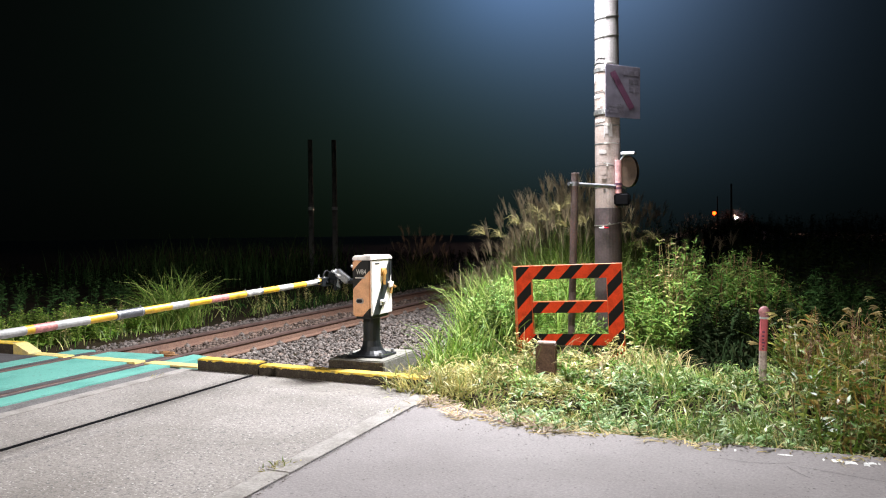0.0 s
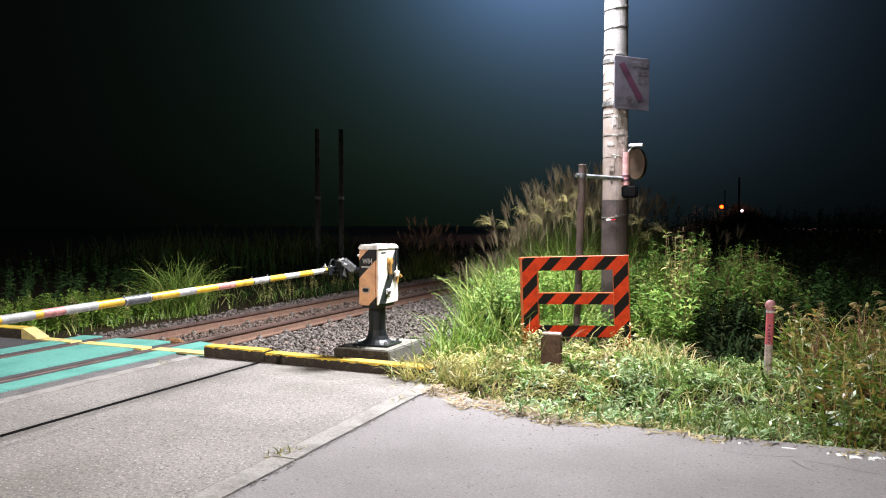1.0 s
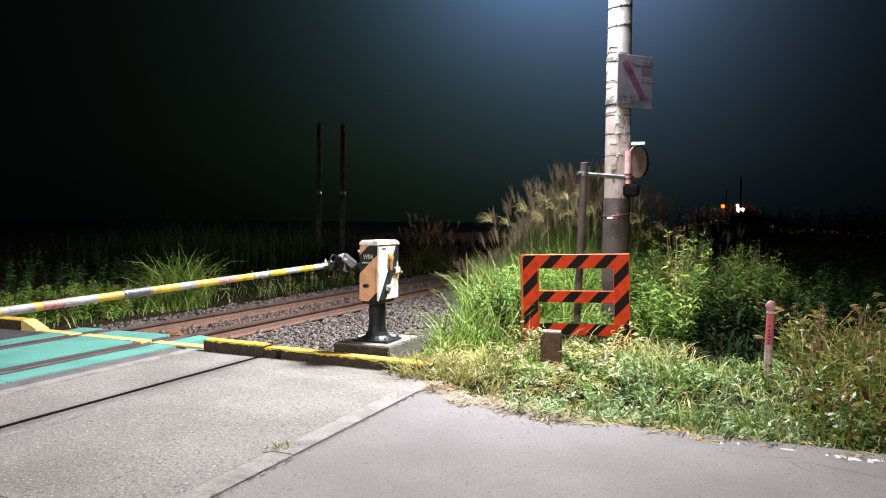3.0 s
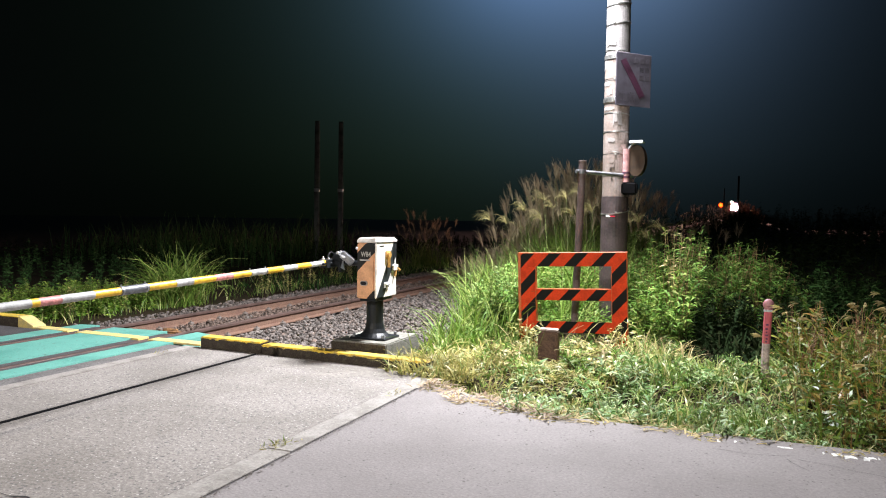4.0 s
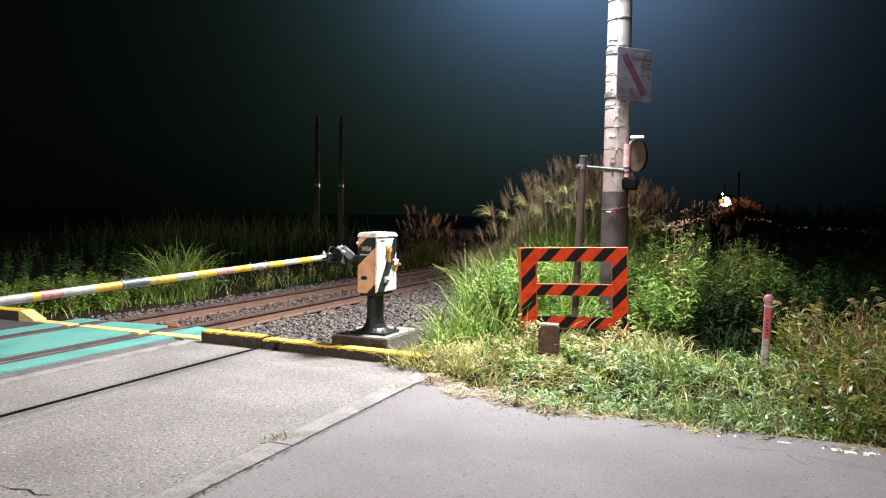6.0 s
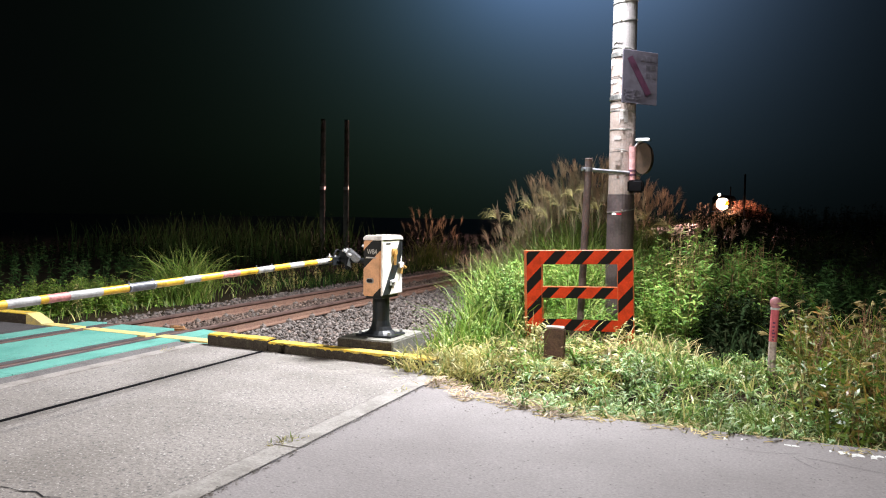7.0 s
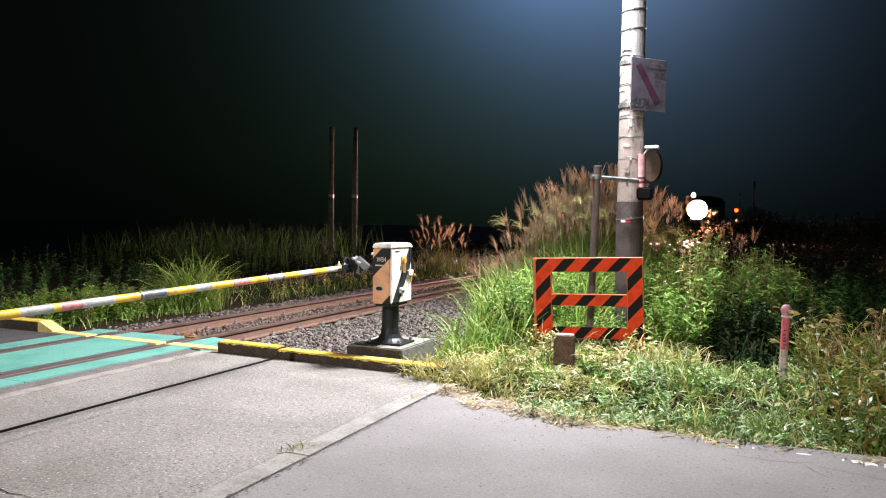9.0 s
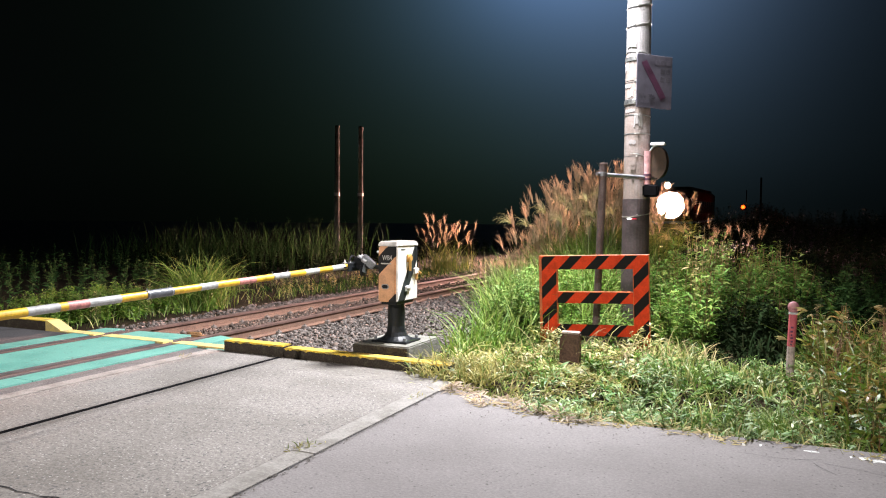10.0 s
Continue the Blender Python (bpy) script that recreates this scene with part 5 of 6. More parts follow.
def build_plants():
    rng = np.random.default_rng(21)

    def area(n, x0, x1, y0, y1):
        return rng.uniform(x0, x1, n), rng.uniform(y0, y1, n)

    def front(x):
        """Where the weeds meet the road."""
        return np.where(x < -1.5, 5.17 + (-1.5 - x) * 0.50, 5.17) + 0.06 * np.sin(x * 7.0) + 0.05 * np.sin(x * 17.0 + 1)

    def low(x, y):
        """Trodden, shorter growth in front of the fence and the stub."""
        before_fence = smooth(-2.45, -2.15, x) * smooth(-0.95, -1.2, x) * smooth(5.7, 6.3, y) * smooth(8.3, 8.1, y)
        hollow = smooth(-0.62, -0.45, x) * smooth(0.40, 0.20, x) * smooth(7.2, 7.6, y)
        return (1 - (0.30 + 0.25 * smooth(6.4, 7.0, y)) * before_fence) * (1 - 0.85 * hollow)

    def drift(x, y, k=1.0):
        """Uneven growth: clumps and bare spots, 0 to 1."""
        s = np.sin(x * 5.3 * k + 1.7 * y * k) + np.sin(y * 6.1 * k - 3.1 * x * k + 1.0) + np.sin(x * 11.7 * k - 0.6) * np.sin(y * 9.3 * k + x * 4.0 * k)
        return np.clip(0.5 + s / 5.0, 0, 1)

    def keep(x, y, p):
        ok = rng.random(len(x)) < p
        return x[ok], y[ok]

    def stub_clear(x, y):
        return np.where((np.abs(x + 0.2414 * y) < 0.17) & (y > 5.7) & (y < 7.0), 0.5 - 0.3 * smooth(5.9, 6.6, y), 1.0)

    # low verge grass from the road edge back to the fence
    n = 20000
    x, y = area(n, -2.5, 6.0, 0, 1)
    y = front(x) + y ** 1.25 * 3.2
    x, y = keep(x, y, (0.7 + 0.3 * drift(x, y)) * (1 - 0.8 * smooth(0.3, 0.7, x)))
    n = len(x)
    h = (0.04 + 0.05 * smooth(0.0, 0.7, y - front(x)) + 0.08 * smooth(-1.3, -0.6, x) + 0.03 * smooth(0.3, 1.0, x)) * rng.uniform(0.5, 1.6, n) * low(x, y) * (0.35 + 1.3 * drift(x, y, 0.9)) * (0.5 + 0.5 * stub_clear(x, y))
    stuff("verge_grass", [blades(rng, x, y, land(x, y) - 0.01, np.minimum(h, 0.10 + 0.3 * h) * 1.3, rng.uniform(0.007, 0.017, n), (0.3, 1.5), (0.4, 1.8))], M_GRASS, "short green roadside grass", "grass")
    # broad lance-leaved weeds at the road edge
    n = 900
    x, y = area(n, -1.75, 2.4, 0, 1)
    y = front(x) + 0.03 + y ** 1.5 * 1.7
    x, y = keep(x, y, smooth(0.25, 0.65, drift(x, y, 1.4)))
    n = len(x)
    st, lv = leafy_stems(rng, x, y, land(x, y), rng.uniform(0.05, 0.24, n) * low(x, y) * stub_clear(x, y), 13, 0.115, 0.021, lean=0.7, start=0.05)
    stuff("weed_stems", st, M_STEM, "thin stems of low weeds", "weeds")
    stuff("weed_leaves", [lv], M_EDGE_LEAF, "lance-leaved blue-green weeds at the road edge", "weeds")
    n = 900
    x, y = area(n, -1.2, 7.0, 0, 1)
    y = front(x) + 0.35 + y * 2.5
    x, y = keep(x, y, smooth(0.3, 0.7, drift(x, y, 1.1)))
    n = len(x)
    st, lv = leafy_stems(rng, x, y, land(x, y), (rng.uniform(0.05, 0.16, n) + 0.08 * smooth(-1.0, -0.4, x) + 0.14 * smooth(0.35, 1.0, x)) * low(x, y) * stub_clear(x, y), 13, 0.10, 0.020, lean=0.5)
    stuff("weed_stems", st, M_STEM, "thin stems of low weeds", "weeds")
    stuff("weed_leaves", [lv], M_WEED, "mixed green weeds on the verge", "weeds")
    n = 4200
    x, y = area(n, -1.5, 5.5, 0, 1)
    y = front(x) + 0.15 + y ** 1.1 * 2.8
    x, y = keep(x, y, 0.15 + 0.85 * drift(x, y, 0.8))
    n = len(x)
    stuff("arching_grass", [blades(rng, x, y, land(x, y) - 0.01, rng.uniform(0.10, 0.30, n) * (0.75 + 0.6 * smooth(0.2, 0.9, x)) * low(x, y) * stub_clear(x, y), rng.uniform(0.005, 0.012, n), (0.5, 1.5), (0.8, 2.4))], M_GRASS, "pale arching grass on the verge", "grass")
    n = 170
    x, y = rng.normal(0.12, 0.045, n), rng.normal(5.55, 0.05, n)
    stuff("grass_tuft", [blades(rng, x, y, land(x, y) - 0.01, rng.uniform(0.14, 0.38, n), rng.uniform(0.004, 0.008, n), (0.6, 1.5), (0.4, 1.5))], M_TALL, "tuft of fine green grass at the road edge", "grass")
    # yellowed and dry grass at the corner by the kerb and along the edge
    n = 3600
    x, y = area(n, -2.75, -0.9, 0, 1)
    y = front(x) + 0.04 + y ** 1.2 * 1.6
    x, y = keep(x, y, 0.25 + 0.75 * drift(x, y, 1.6))
    n = len(x)
    stuff("yellow_grass", [blades(rng, x, y, land(x, y), rng.uniform(0.07, 0.26, n) * (1 - 0.4 * smooth(-2.3, -1.9, x)) * low(x, y) * stub_clear(x, y), rng.uniform(0.007, 0.019, n), (0.3, 1.3), (0.6, 2.2))], M_YELLOWISH, "yellowing grass by the kerb", "grass")
    n = 7000
    x, y = area(n, -2.5, 5.0, 0, 1)
    y = front(x) - 0.02 + y ** 2.0 * 2.2
    x, y = keep(x, y, drift(x + 3, y, 1.2) ** 1.5 * (1 - 0.7 * smooth(0.3, 0.8, x)))
    n = len(x)
    stuff("dry_grass", [blades(rng, x, y, land(x, y), rng.uniform(0.06, 0.26, n) * low(x, y) * stub_clear(x, y), rng.uniform(0.005, 0.012, n), (0.05, 1.2), (0.3, 2.0))], M_DRY, "dry straw-coloured grass", "grass")
    # flattened straw where the verge meets the corner of the road
    n = 480
    x = rng.uniform(-2.45, -0.2, n)
    y = front(x) - 0.05 + rng.random(n) ** 1.4 * 0.40
    stuff("straw", [blades(rng, x, y, land(x, y) + 0.085 * smooth(5.9, 5.2, y) + 0.012, rng.uniform(0.05, 0.17, n), rng.uniform(0.004, 0.011, n), (0.0, 0.35), (0.0, 0.5))], M_DRY, "flattened pale straw at the road edge", "straw")

    for mat, n in ((M_YELLOWISH, 1500), (M_FENCE_LEAF, 1100)):
        x, y = rng.uniform(-2.45, -1.0, n), rng.uniform(5.75, 8.2, n)
        ok = (y > front(x) + 0.1) & (np.hypot(x + 1.69, y - 7.0) > 0.11)
        x, y = x[ok], y[ok]
        n = len(x)
        stuff("short_grass", [blades(rng, x, y, land(x, y) - 0.01, rng.uniform(0.05, 0.16, n) * low(x, y) * stub_clear(x, y), rng.uniform(0.008, 0.018, n), (0.3, 1.4), (0.5, 2.0))], mat, "short mixed grass in front of the fence", "grass")
    for n, mat, label in ((90, M_FENCE_LEAF, "yellow-green leafy weeds round the stub"), (70, M_YELLOWISH, "yellowing lance-leaved weeds round the stub")):
        x, y = rng.uniform(-2.35, -0.95, n), rng.uniform(6.35, 8.05, n)
        ok = (np.abs(x + 0.2414 * y) > 0.19) | (y > 7.1)
        x, y = x[ok], y[ok]
        n = len(x)
        st, lv = leafy_stems(rng, x, y, land(x, y), rng.uniform(0.05, 0.20, n) * (1 - 0.45 * smooth(7.0, 7.6, y)), 12, 0.11, 0.022, lean=0.6, start=0.2)
        stuff("weed_stems", st, M_BROWN, "thin stems of weeds round the stub", "weeds")
        stuff("weed_leaves", [lv], mat, label, "weeds")
    # sprays of yellow-green leaves that lean over the stub and the fence's feet
    for x0, x1, y0, y1, h0, h1, n in ((-1.92, -1.80, 6.80, 7.15, 0.22, 0.42, 9), (-1.50, -1.28, 6.95, 7.5, 0.14, 0.26, 10), (-1.22, -0.98, 7.75, 8.06, 0.20, 0.40, 11), (-2.34, -2.12, 7.7, 8.06, 0.15, 0.34, 10)):
        x, y = rng.uniform(x0, x1, n), rng.uniform(y0, y1, n)
        st, lv = leafy_stems(rng, x, y, land(x, y), rng.uniform(h0, h1, n), 11, 0.12, 0.020, lean=0.5, start=0.35)
        stuff("leaf_spray_stems", st, M_STEM, "thin stems of leafy sprays by the fence", "weeds")
        stuff("leaf_spray_leaves", [lv], M_YELLOWISH, "yellow-green leafy sprays by the fence", "weeds")
    # long bent stalks that lean over the stub and the fence
    n = 34
    x, y = rng.uniform(-2.1, -0.75, n), rng.uniform(6.6, 8.0, n)
    stuff("bent_stalks", [blades(rng, x, y, land(x, y), rng.uniform(0.25, 0.5, n), rng.uniform(0.006, 0.013, n), (0.9, 1.5), (0.6, 2.2))], M_DRY, "bent dry stalks leaning over the fence", "grass")
    # pale dead litter at the corner of the road
    n = 420
    x = -2.45 + rng.random(n) ** 1.5 * 1.35
    y = front(x) - 0.06 + rng.random(n) * 0.30
    stuff("leaf_litter", [blades(rng, x, y, np.maximum(land(x, y), 0.0) + 0.012, rng.uniform(0.03, 0.10, n), rng.uniform(0.006, 0.018, n), (0.0, 0.5), (0.0, 0.9))], M_LITTER, "pale dead leaves at the corner of the road", "litter")
    # trodden straw and low growth before the stub
    n = 1700
    y = rng.uniform(5.5, 6.95, n)
    x = -0.2414 * y + rng.uniform(-0.22, 0.22, n)
    x, y = keep(x, y, (y > front(x) + 0.05) * 1.0)
    n = len(x)
    stuff("straw", [blades(rng, x, y, land(x, y) + 0.01, rng.uniform(0.05, 0.16, n), rng.uniform(0.006, 0.013, n), (0.0, 0.5), (0.0, 0.8))], M_YELLOWISH, "trodden yellow straw before the stub", "straw")
    # pale straw along the back of the verge, between fence and marker post
    n = 330
    x, y = rng.uniform(-1.2, -0.42, n), rng.uniform(7.3, 8.3, n)
    stuff("dry_grass", [blades(rng, x, y, land(x, y), rng.uniform(0.08, 0.30, n), rng.uniform(0.005, 0.012, n), (0.5, 1.4), (0.5, 2.3))], M_DRY, "pale bent straw at the back of the verge", "grass")
    n = 50
    x, y = rng.uniform(-2.2, -0.9, n), rng.uniform(6.9, 8.0, n)
    ok = np.abs(x + 0.2414 * y) > 0.13
    x, y = x[ok], y[ok]
    stuff("bent_leaves", [blades(rng, x, y, land(x, y) + 0.02, rng.uniform(0.10, 0.26, len(x)), rng.uniform(0.014, 0.026, len(x)), (0.6, 1.4), (0.8, 2.3), LEAF)], M_DRY, "dry pale leaves bent before the fence", "grass")
    # dry litter on the road edge, tufts in the joints of the slab
    n = 700
    x = rng.uniform(-2.5, 4.5, n)
    y = front(x) - np.abs(rng.normal(0, 0.06, n)) + 0.04
    stuff("leaf_litter", [blades(rng, x, y, np.full(n, 0.006), rng.uniform(0.02, 0.09, n), rng.uniform(0.004, 0.014, n), (0.0, 0.25), (0.0, 0.3))], M_DRY, "dry litter along the road edge", "litter")
    for k, (tx, ty, cnt) in enumerate(((-2.60, 3.80, 50), (-5.42, 5.85, 22), (-2.52, 5.3, 20))):
        x, y = rng.normal(tx, 0.03, cnt), rng.normal(ty, 0.07, cnt)
        stuff("joint_tuft", [blades(rng, x, y, np.full(cnt, 0.004), rng.uniform(0.02, 0.055, cnt), rng.uniform(0.005, 0.010, cnt), (0.2, 1.2), (0.3, 1.5))], M_YELLOWISH, "small grass tuft in a joint of the slab", "grass")

    # long arching grass between plinth and fence
    n = 3000
    x = rng.uniform(-3.25, -1.6, n)
    y = rng.uniform(6.45, 11.0, n)
    ok = (x > -3.1 - 0.22 * (y - 6.6)) & (x < -2.40 - 0.2 * smooth(8.2, 6.8, y) + 0.7 * smooth(8.4, 9.0, y)) & ~((x < -2.92) & (y < 7.4))
    x, y = x[ok], y[ok]
    n = len(x)
    h = rng.uniform(0.25, 0.95, n) * (0.6 + 0.5 * smooth(6.8, 9.0, y))
    stuff("long_grass", [blades(rng, x, y, land(x, y) - 0.02, h, rng.uniform(0.008, 0.019, n), (0.75, 1.5), (0.4, 2.1))], M_TALL, "long arching green grass beside the track", "grass")
    n = 130
    x = rng.uniform(-2.95, -2.35, n)
    y = rng.uniform(8.3, 9.6, n)
    st, lv = leafy_stems(rng, x, y, land(x, y), rng.uniform(0.35, 0.85, n), 40, 0.11, 0.024, lean=0.25)
    stuff("tall_weed_stems", st, M_STEM, "upright stems of leafy weeds beside the fence", "weeds")
    stuff("tall_weed_leaves", [lv], M_WEED, "leafy green weeds beside the fence", "weeds")
    n = 700
    x, y = rng.uniform(-3.0, -2.1, n), rng.uniform(5.95, 6.5, n)
    ok = y > 5.85 - 0.35 * (x + 2.45)
    x, y = x[ok], y[ok]
    n = len(x)
    stuff("yellow_grass", [blades(rng, x, y, np.full(n, 0.0), rng.uniform(0.12, 0.34, n), rng.uniform(0.006, 0.014, n), (0.5, 1.4), (0.8, 2.2))], M_YELLOWISH, "yellowing grass hanging over the kerb", "grass")
    n = 3000
    x = rng.uniform(-4.6, -1.8, n)
    y = rng.uniform(9.5, 15.0, n)
    ok = x > -3.3 - 0.24 * (y - 8.0)
    x, y = x[ok], y[ok]
    n = len(x)
    stuff("long_grass", [blades(rng, x, y, land(x, y) - 0.02, rng.uniform(0.5, 1.2, n), rng.uniform(0.008, 0.016, n), (1.1, 1.5), (0.4, 1.8))], M_TALL, "long arching green grass along the track", "grass")

    # leafy weeds round and behind the fence
    n = 400
    x = rng.uniform(-2.6, 0.35, n)
    y = rng.uniform(8.35, 11.5, n)
    ok = ~((x < -1.15) & (x > -2.2) & (y < 9.45)) & (np.hypot(x + 1.45, y - 9.28) > 0.26) & (np.hypot(x + 1.75, y - 8.62) > 0.12)
    x, y = x[ok], y[ok]
    n = len(x)
    hgt = np.where(x < -1.0, rng.uniform(0.45, 0.9, n), rng.uniform(0.6, 1.2, n) * (1.0 + 0.18 * np.sin(x * 5.0) * np.sin(y * 3.0 + 1))) * (1 - 0.3 * smooth(-0.55, -0.1, x)) 
    ok = ~((x > -0.48) & (y < 9.5))
    x, y, hgt = x[ok], y[ok], hgt[ok]
    # weeds further back take a duller leaf, their shade put into the colour
    near = (x < -0.58 - 0.06 * (y - 9) + rng.normal(0, 0.14, len(x))) & (y < 10.2)
    for sel, mat, label in ((near, M_FENCE_LEAF, "tall leafy yellow-green weeds behind the fence"), (~near, M_SHADY, "dim leafy weeds further behind the fence")):
        st, lv = leafy_stems(rng, x[sel], y[sel], land(x[sel], y[sel]), hgt[sel], 46, 0.155, 0.027, lean=0.3, start=0.12)
        stuff("tall_weed_stems", st, M_BROWN, "upright stems of tall leafy weeds", "weeds")
        stuff("tall_weed_leaves", [lv], mat, label, "weeds")

    n = 330
    x = rng.uniform(-2.4, -0.5, n)
    y = rng.uniform(8.25, 9.4, n)
    ok = ~((x < -1.1) & (x > -2.2) & (rng.random(n) < 0.75)) & (np.hypot(x + 1.45, y - 9.28) > 0.26) & (np.hypot(x + 1.75, y - 8.62) > 0.12)
    x, y = x[ok], y[ok]
    n = len(x)
    st, lv = leafy_stems(rng, x, y, land(x, y), rng.uniform(0.2, 0.55, n), 32, 0.12, 0.024, lean=0.4, start=0.05)
    stuff("weed_stems", st, M_STEM, "stems of leafy weeds", "weeds")
    stuff("weed_leaves", [lv], M_FENCE_LEAF, "leafy weeds at the foot of the fence", "weeds")

    # ranker weeds and foxtail grass round the marker post
    n = 2600
    x = rng.uniform(0.42, 4.5, n)
    y = rng.uniform(5.35, 8.5, n)
    h = (0.48 + 0.34 * smooth(5.3, 6.2, y)) * rng.uniform(0.35, 1.0, n) * (0.6 + 0.6 * drift(x, y, 0.8))
    stuff("rank_grass", [blades(rng, x, y, land(x, y) - 0.02, h, rng.uniform(0.007, 0.018, n), (0.9, 1.5), (0.4, 2.1))], M_RANK, "rank grass round the marker post", "grass")
    n = 380
    x = rng.uniform(0.45, 4.5, n)
    y = rng.uniform(5.5, 8.5, n)
    st, lv = leafy_stems(rng, x, y, land(x, y), rng.uniform(0.22, 0.62, n), 20, 0.16, 0.033, lean=0.5)
    stuff("tall_weed_stems", st, M_BROWN, "reddish stems of rank weeds", "weeds")
    stuff("tall_weed_leaves", [lv], M_RANK, "rank green and brown weeds by the marker post", "weeds")
    n = 120
    x = rng.uniform(0.25, 4.2, n)
    y = rng.uniform(5.6, 8.2, n)
    az = rng.uniform(0, 2 * np.pi, n)
    sv, sf, mid = strips(rng, np.stack([x, y, land(x, y)], 1), az, np.full(n, 1.45), rng.uniform(0.55, 0.85, n), rng.uniform(0.6, 1.6, n), np.full(n, 0.005), STALK)
    hv, hf, _ = strips(rng, np.repeat(mid[:, -1], 8, 0) - np.array([0, 0, 0.004]), np.repeat(az, 8) + rng.normal(0, 0.12, 8 * n), rng.uniform(-0.3, 0.5, 8 * n), rng.uniform(0.06, 0.10, 8 * n),
                       rng.uniform(0.5, 1.4, 8 * n), np.full(8 * n, 0.013), (0.5, 1.0, 0.9, 0.3), rng.normal(0, 1.2, 8 * n))
    stuff("foxtail_grass", [(sv, sf), (hv, hf)], M_DRY, "nodding foxtail seed heads", "grass")

    # a few pale dry stalks with bleached leaves over the bush
    n = 5
    x, y = rng.normal(-0.64, 0.07, n), rng.normal(8.85, 0.10, n)
    st, lv = leafy_stems(rng, x, y, land(x, y), rng.uniform(1.05, 1.42, n), 13, 0.13, 0.028, lean=0.2, start=0.45)
    stuff("dry_stalks", st + [lv], M_DRY, "pale dry stalks with bleached leaves", "weeds")
    # reddish seed spikes and brown stalks among them
    n = 46
    x, y = rng.uniform(0.36, 2.4, n), rng.uniform(6.3, 7.9, n)
    st, lv = leafy_stems(rng, x, y, land(x, y), rng.uniform(0.45, 0.74, n), 26, 0.05, 0.010, lean=0.35, start=0.55)
    stuff("seed_stalks", st, M_BROWN, "reddish brown seed stalks among the rank weeds", "weeds")
    stuff("seed_spikes", [lv], M_BROWN, "reddish seed spikes among the rank weeds", "weeds")
    n = 170
    x, y = rng.uniform(0.35, 3.5, n), rng.uniform(5.3, 7.2, n)
    stuff("brown_stalks", [blades(rng, x, y, land(x, y), rng.uniform(0.15, 0.5, n), rng.uniform(0.005, 0.012, n), (0.5, 1.4), (0.5, 2.2))], M_BROWN, "withered brown stalks by the marker post", "weeds")

    # plumed grass on the bank, running back along the track
    spots = []
    for n, x0, x1, y0, y1, h0, h1 in ((430, -4.25, -2.4, 12.6, 15.5, 1.35, 2.15), (120, -4.95, -4.2, 13.2, 15.0, 0.8, 1.15), (75, -3.0, -1.5, 12.5, 16.0, 1.0, 1.6), (14, -1.3, 0.0, 14.0, 20.0, 0.6, 0.9),
                                      (150, -4.4, -2.4, 18.0, 30.0, 1.2, 1.9)):
        x, y = area(n, x0, x1, y0, y1)
        spots.append((x, y, rng.uniform(h0, h1, n) * (0.60 + 0.40 * smooth(-4.2, -3.1, x))))
    # a hedge of it follows the track into the distance
    n = 800
    y = 52 + rng.random(n) * 105
    x = track_x(y) + 1.95 + rng.random(n) ** 1.6 * 2.4
    spots.append((x, y, rng.uniform(0.8, 1.45, n) * (0.75 + 0.3 * np.sin(y * 0.9) ** 2) * (0.85 + 0.3 * smooth(50, 90, y))))
    n = 70
    y = 30 + rng.random(n) * 110
    x = track_x(y) - 2.6 - rng.random(n) ** 1.5 * 2.6
    spots.append((x, y, rng.uniform(0.8, 1.7, n)))
    st, pl, bl = [], [], []
    for x, y, h in spots:
        a, b, c = tall_stand(rng, x, y, h)
        st.append(a), pl.append(b), bl.append(c)
    stuff("plume_grass_stems", st, M_STEM, "stems of tall plumed grass", "tall grass")
    stuff("plume_grass_plumes", pl, M_PLUME, "beige feathery plumes of tall grass on the bank", "tall grass")
    stuff("plume_grass_blades", bl, M_TALL, "arching blades of tall plumed grass", "tall grass")
    # a few nodding, straw-coloured heads that stand before the others
    spot = np.array([(-2.70, 10.8, 1.72), (-2.41, 10.9, 1.74), (-2.73, 10.75, 1.42), (-3.41, 10.5, 1.40), (-3.30, 10.9, 1.36), (-2.12, 11.0, 1.80), (-1.38, 11.3, 1.40), (-1.28, 11.35, 1.16), (-2.02, 11.05, 1.55), (-1.1, 11.6, 1.3), (-2.56, 10.85, 1.60), (-2.28, 10.95, 1.50), (-2.95, 10.7, 1.55)])
    n = len(spot)
    base = np.stack([spot[:, 0] + 0.05, spot[:, 1], land(spot[:, 0], spot[:, 1])], 1)
    az = rng.uniform(2.4, 3.9, n)
    sv, sf, mid = strips(rng, base, az, np.full(n, 1.54), spot[:, 2] - base[:, 2], rng.uniform(0.05, 0.2, n), np.full(n, 0.010), STALK)
    k = 34
    hv, hf, _ = strips(rng, np.repeat(mid[:, -1], k, 0), np.repeat(az, k) + rng.normal(0, 0.9, n * k), rng.uniform(0.4, 1.3, n * k), rng.uniform(0.15, 0.32, n * k), rng.uniform(1.5, 2.8, n * k), rng.uniform(0.004, 0.007, n * k), (0.7, 1.0, 1.0, 0.8, 0.4), rng.normal(0, 0.8, n * k))
    stuff("nodding_plume_stems", [(sv, sf)], M_STEM, "stems of nodding plumed grass", "tall grass")
    stuff("nodding_plumes", [(hv, hf)], M_NOD, "nodding straw-coloured heads of plumed grass", "tall grass")
    # tall single stems close beside the rails
    n = 130
    y = 60 + rng.random(n) * 110
    x = track_x(y) + 1.62 + rng.random(n) * 0.75
    hz = rng.uniform(1.5, 2.6, n)
    az = rng.uniform(0, 2 * np.pi, n)
    sv, sf, mid = strips(rng, np.stack([x, y, land(x, y)], 1), az, np.pi / 2 - rng.uniform(0.0, 0.12, n), hz, rng.uniform(0.1, 0.6, n), rng.uniform(0.010, 0.018, n), STALK)
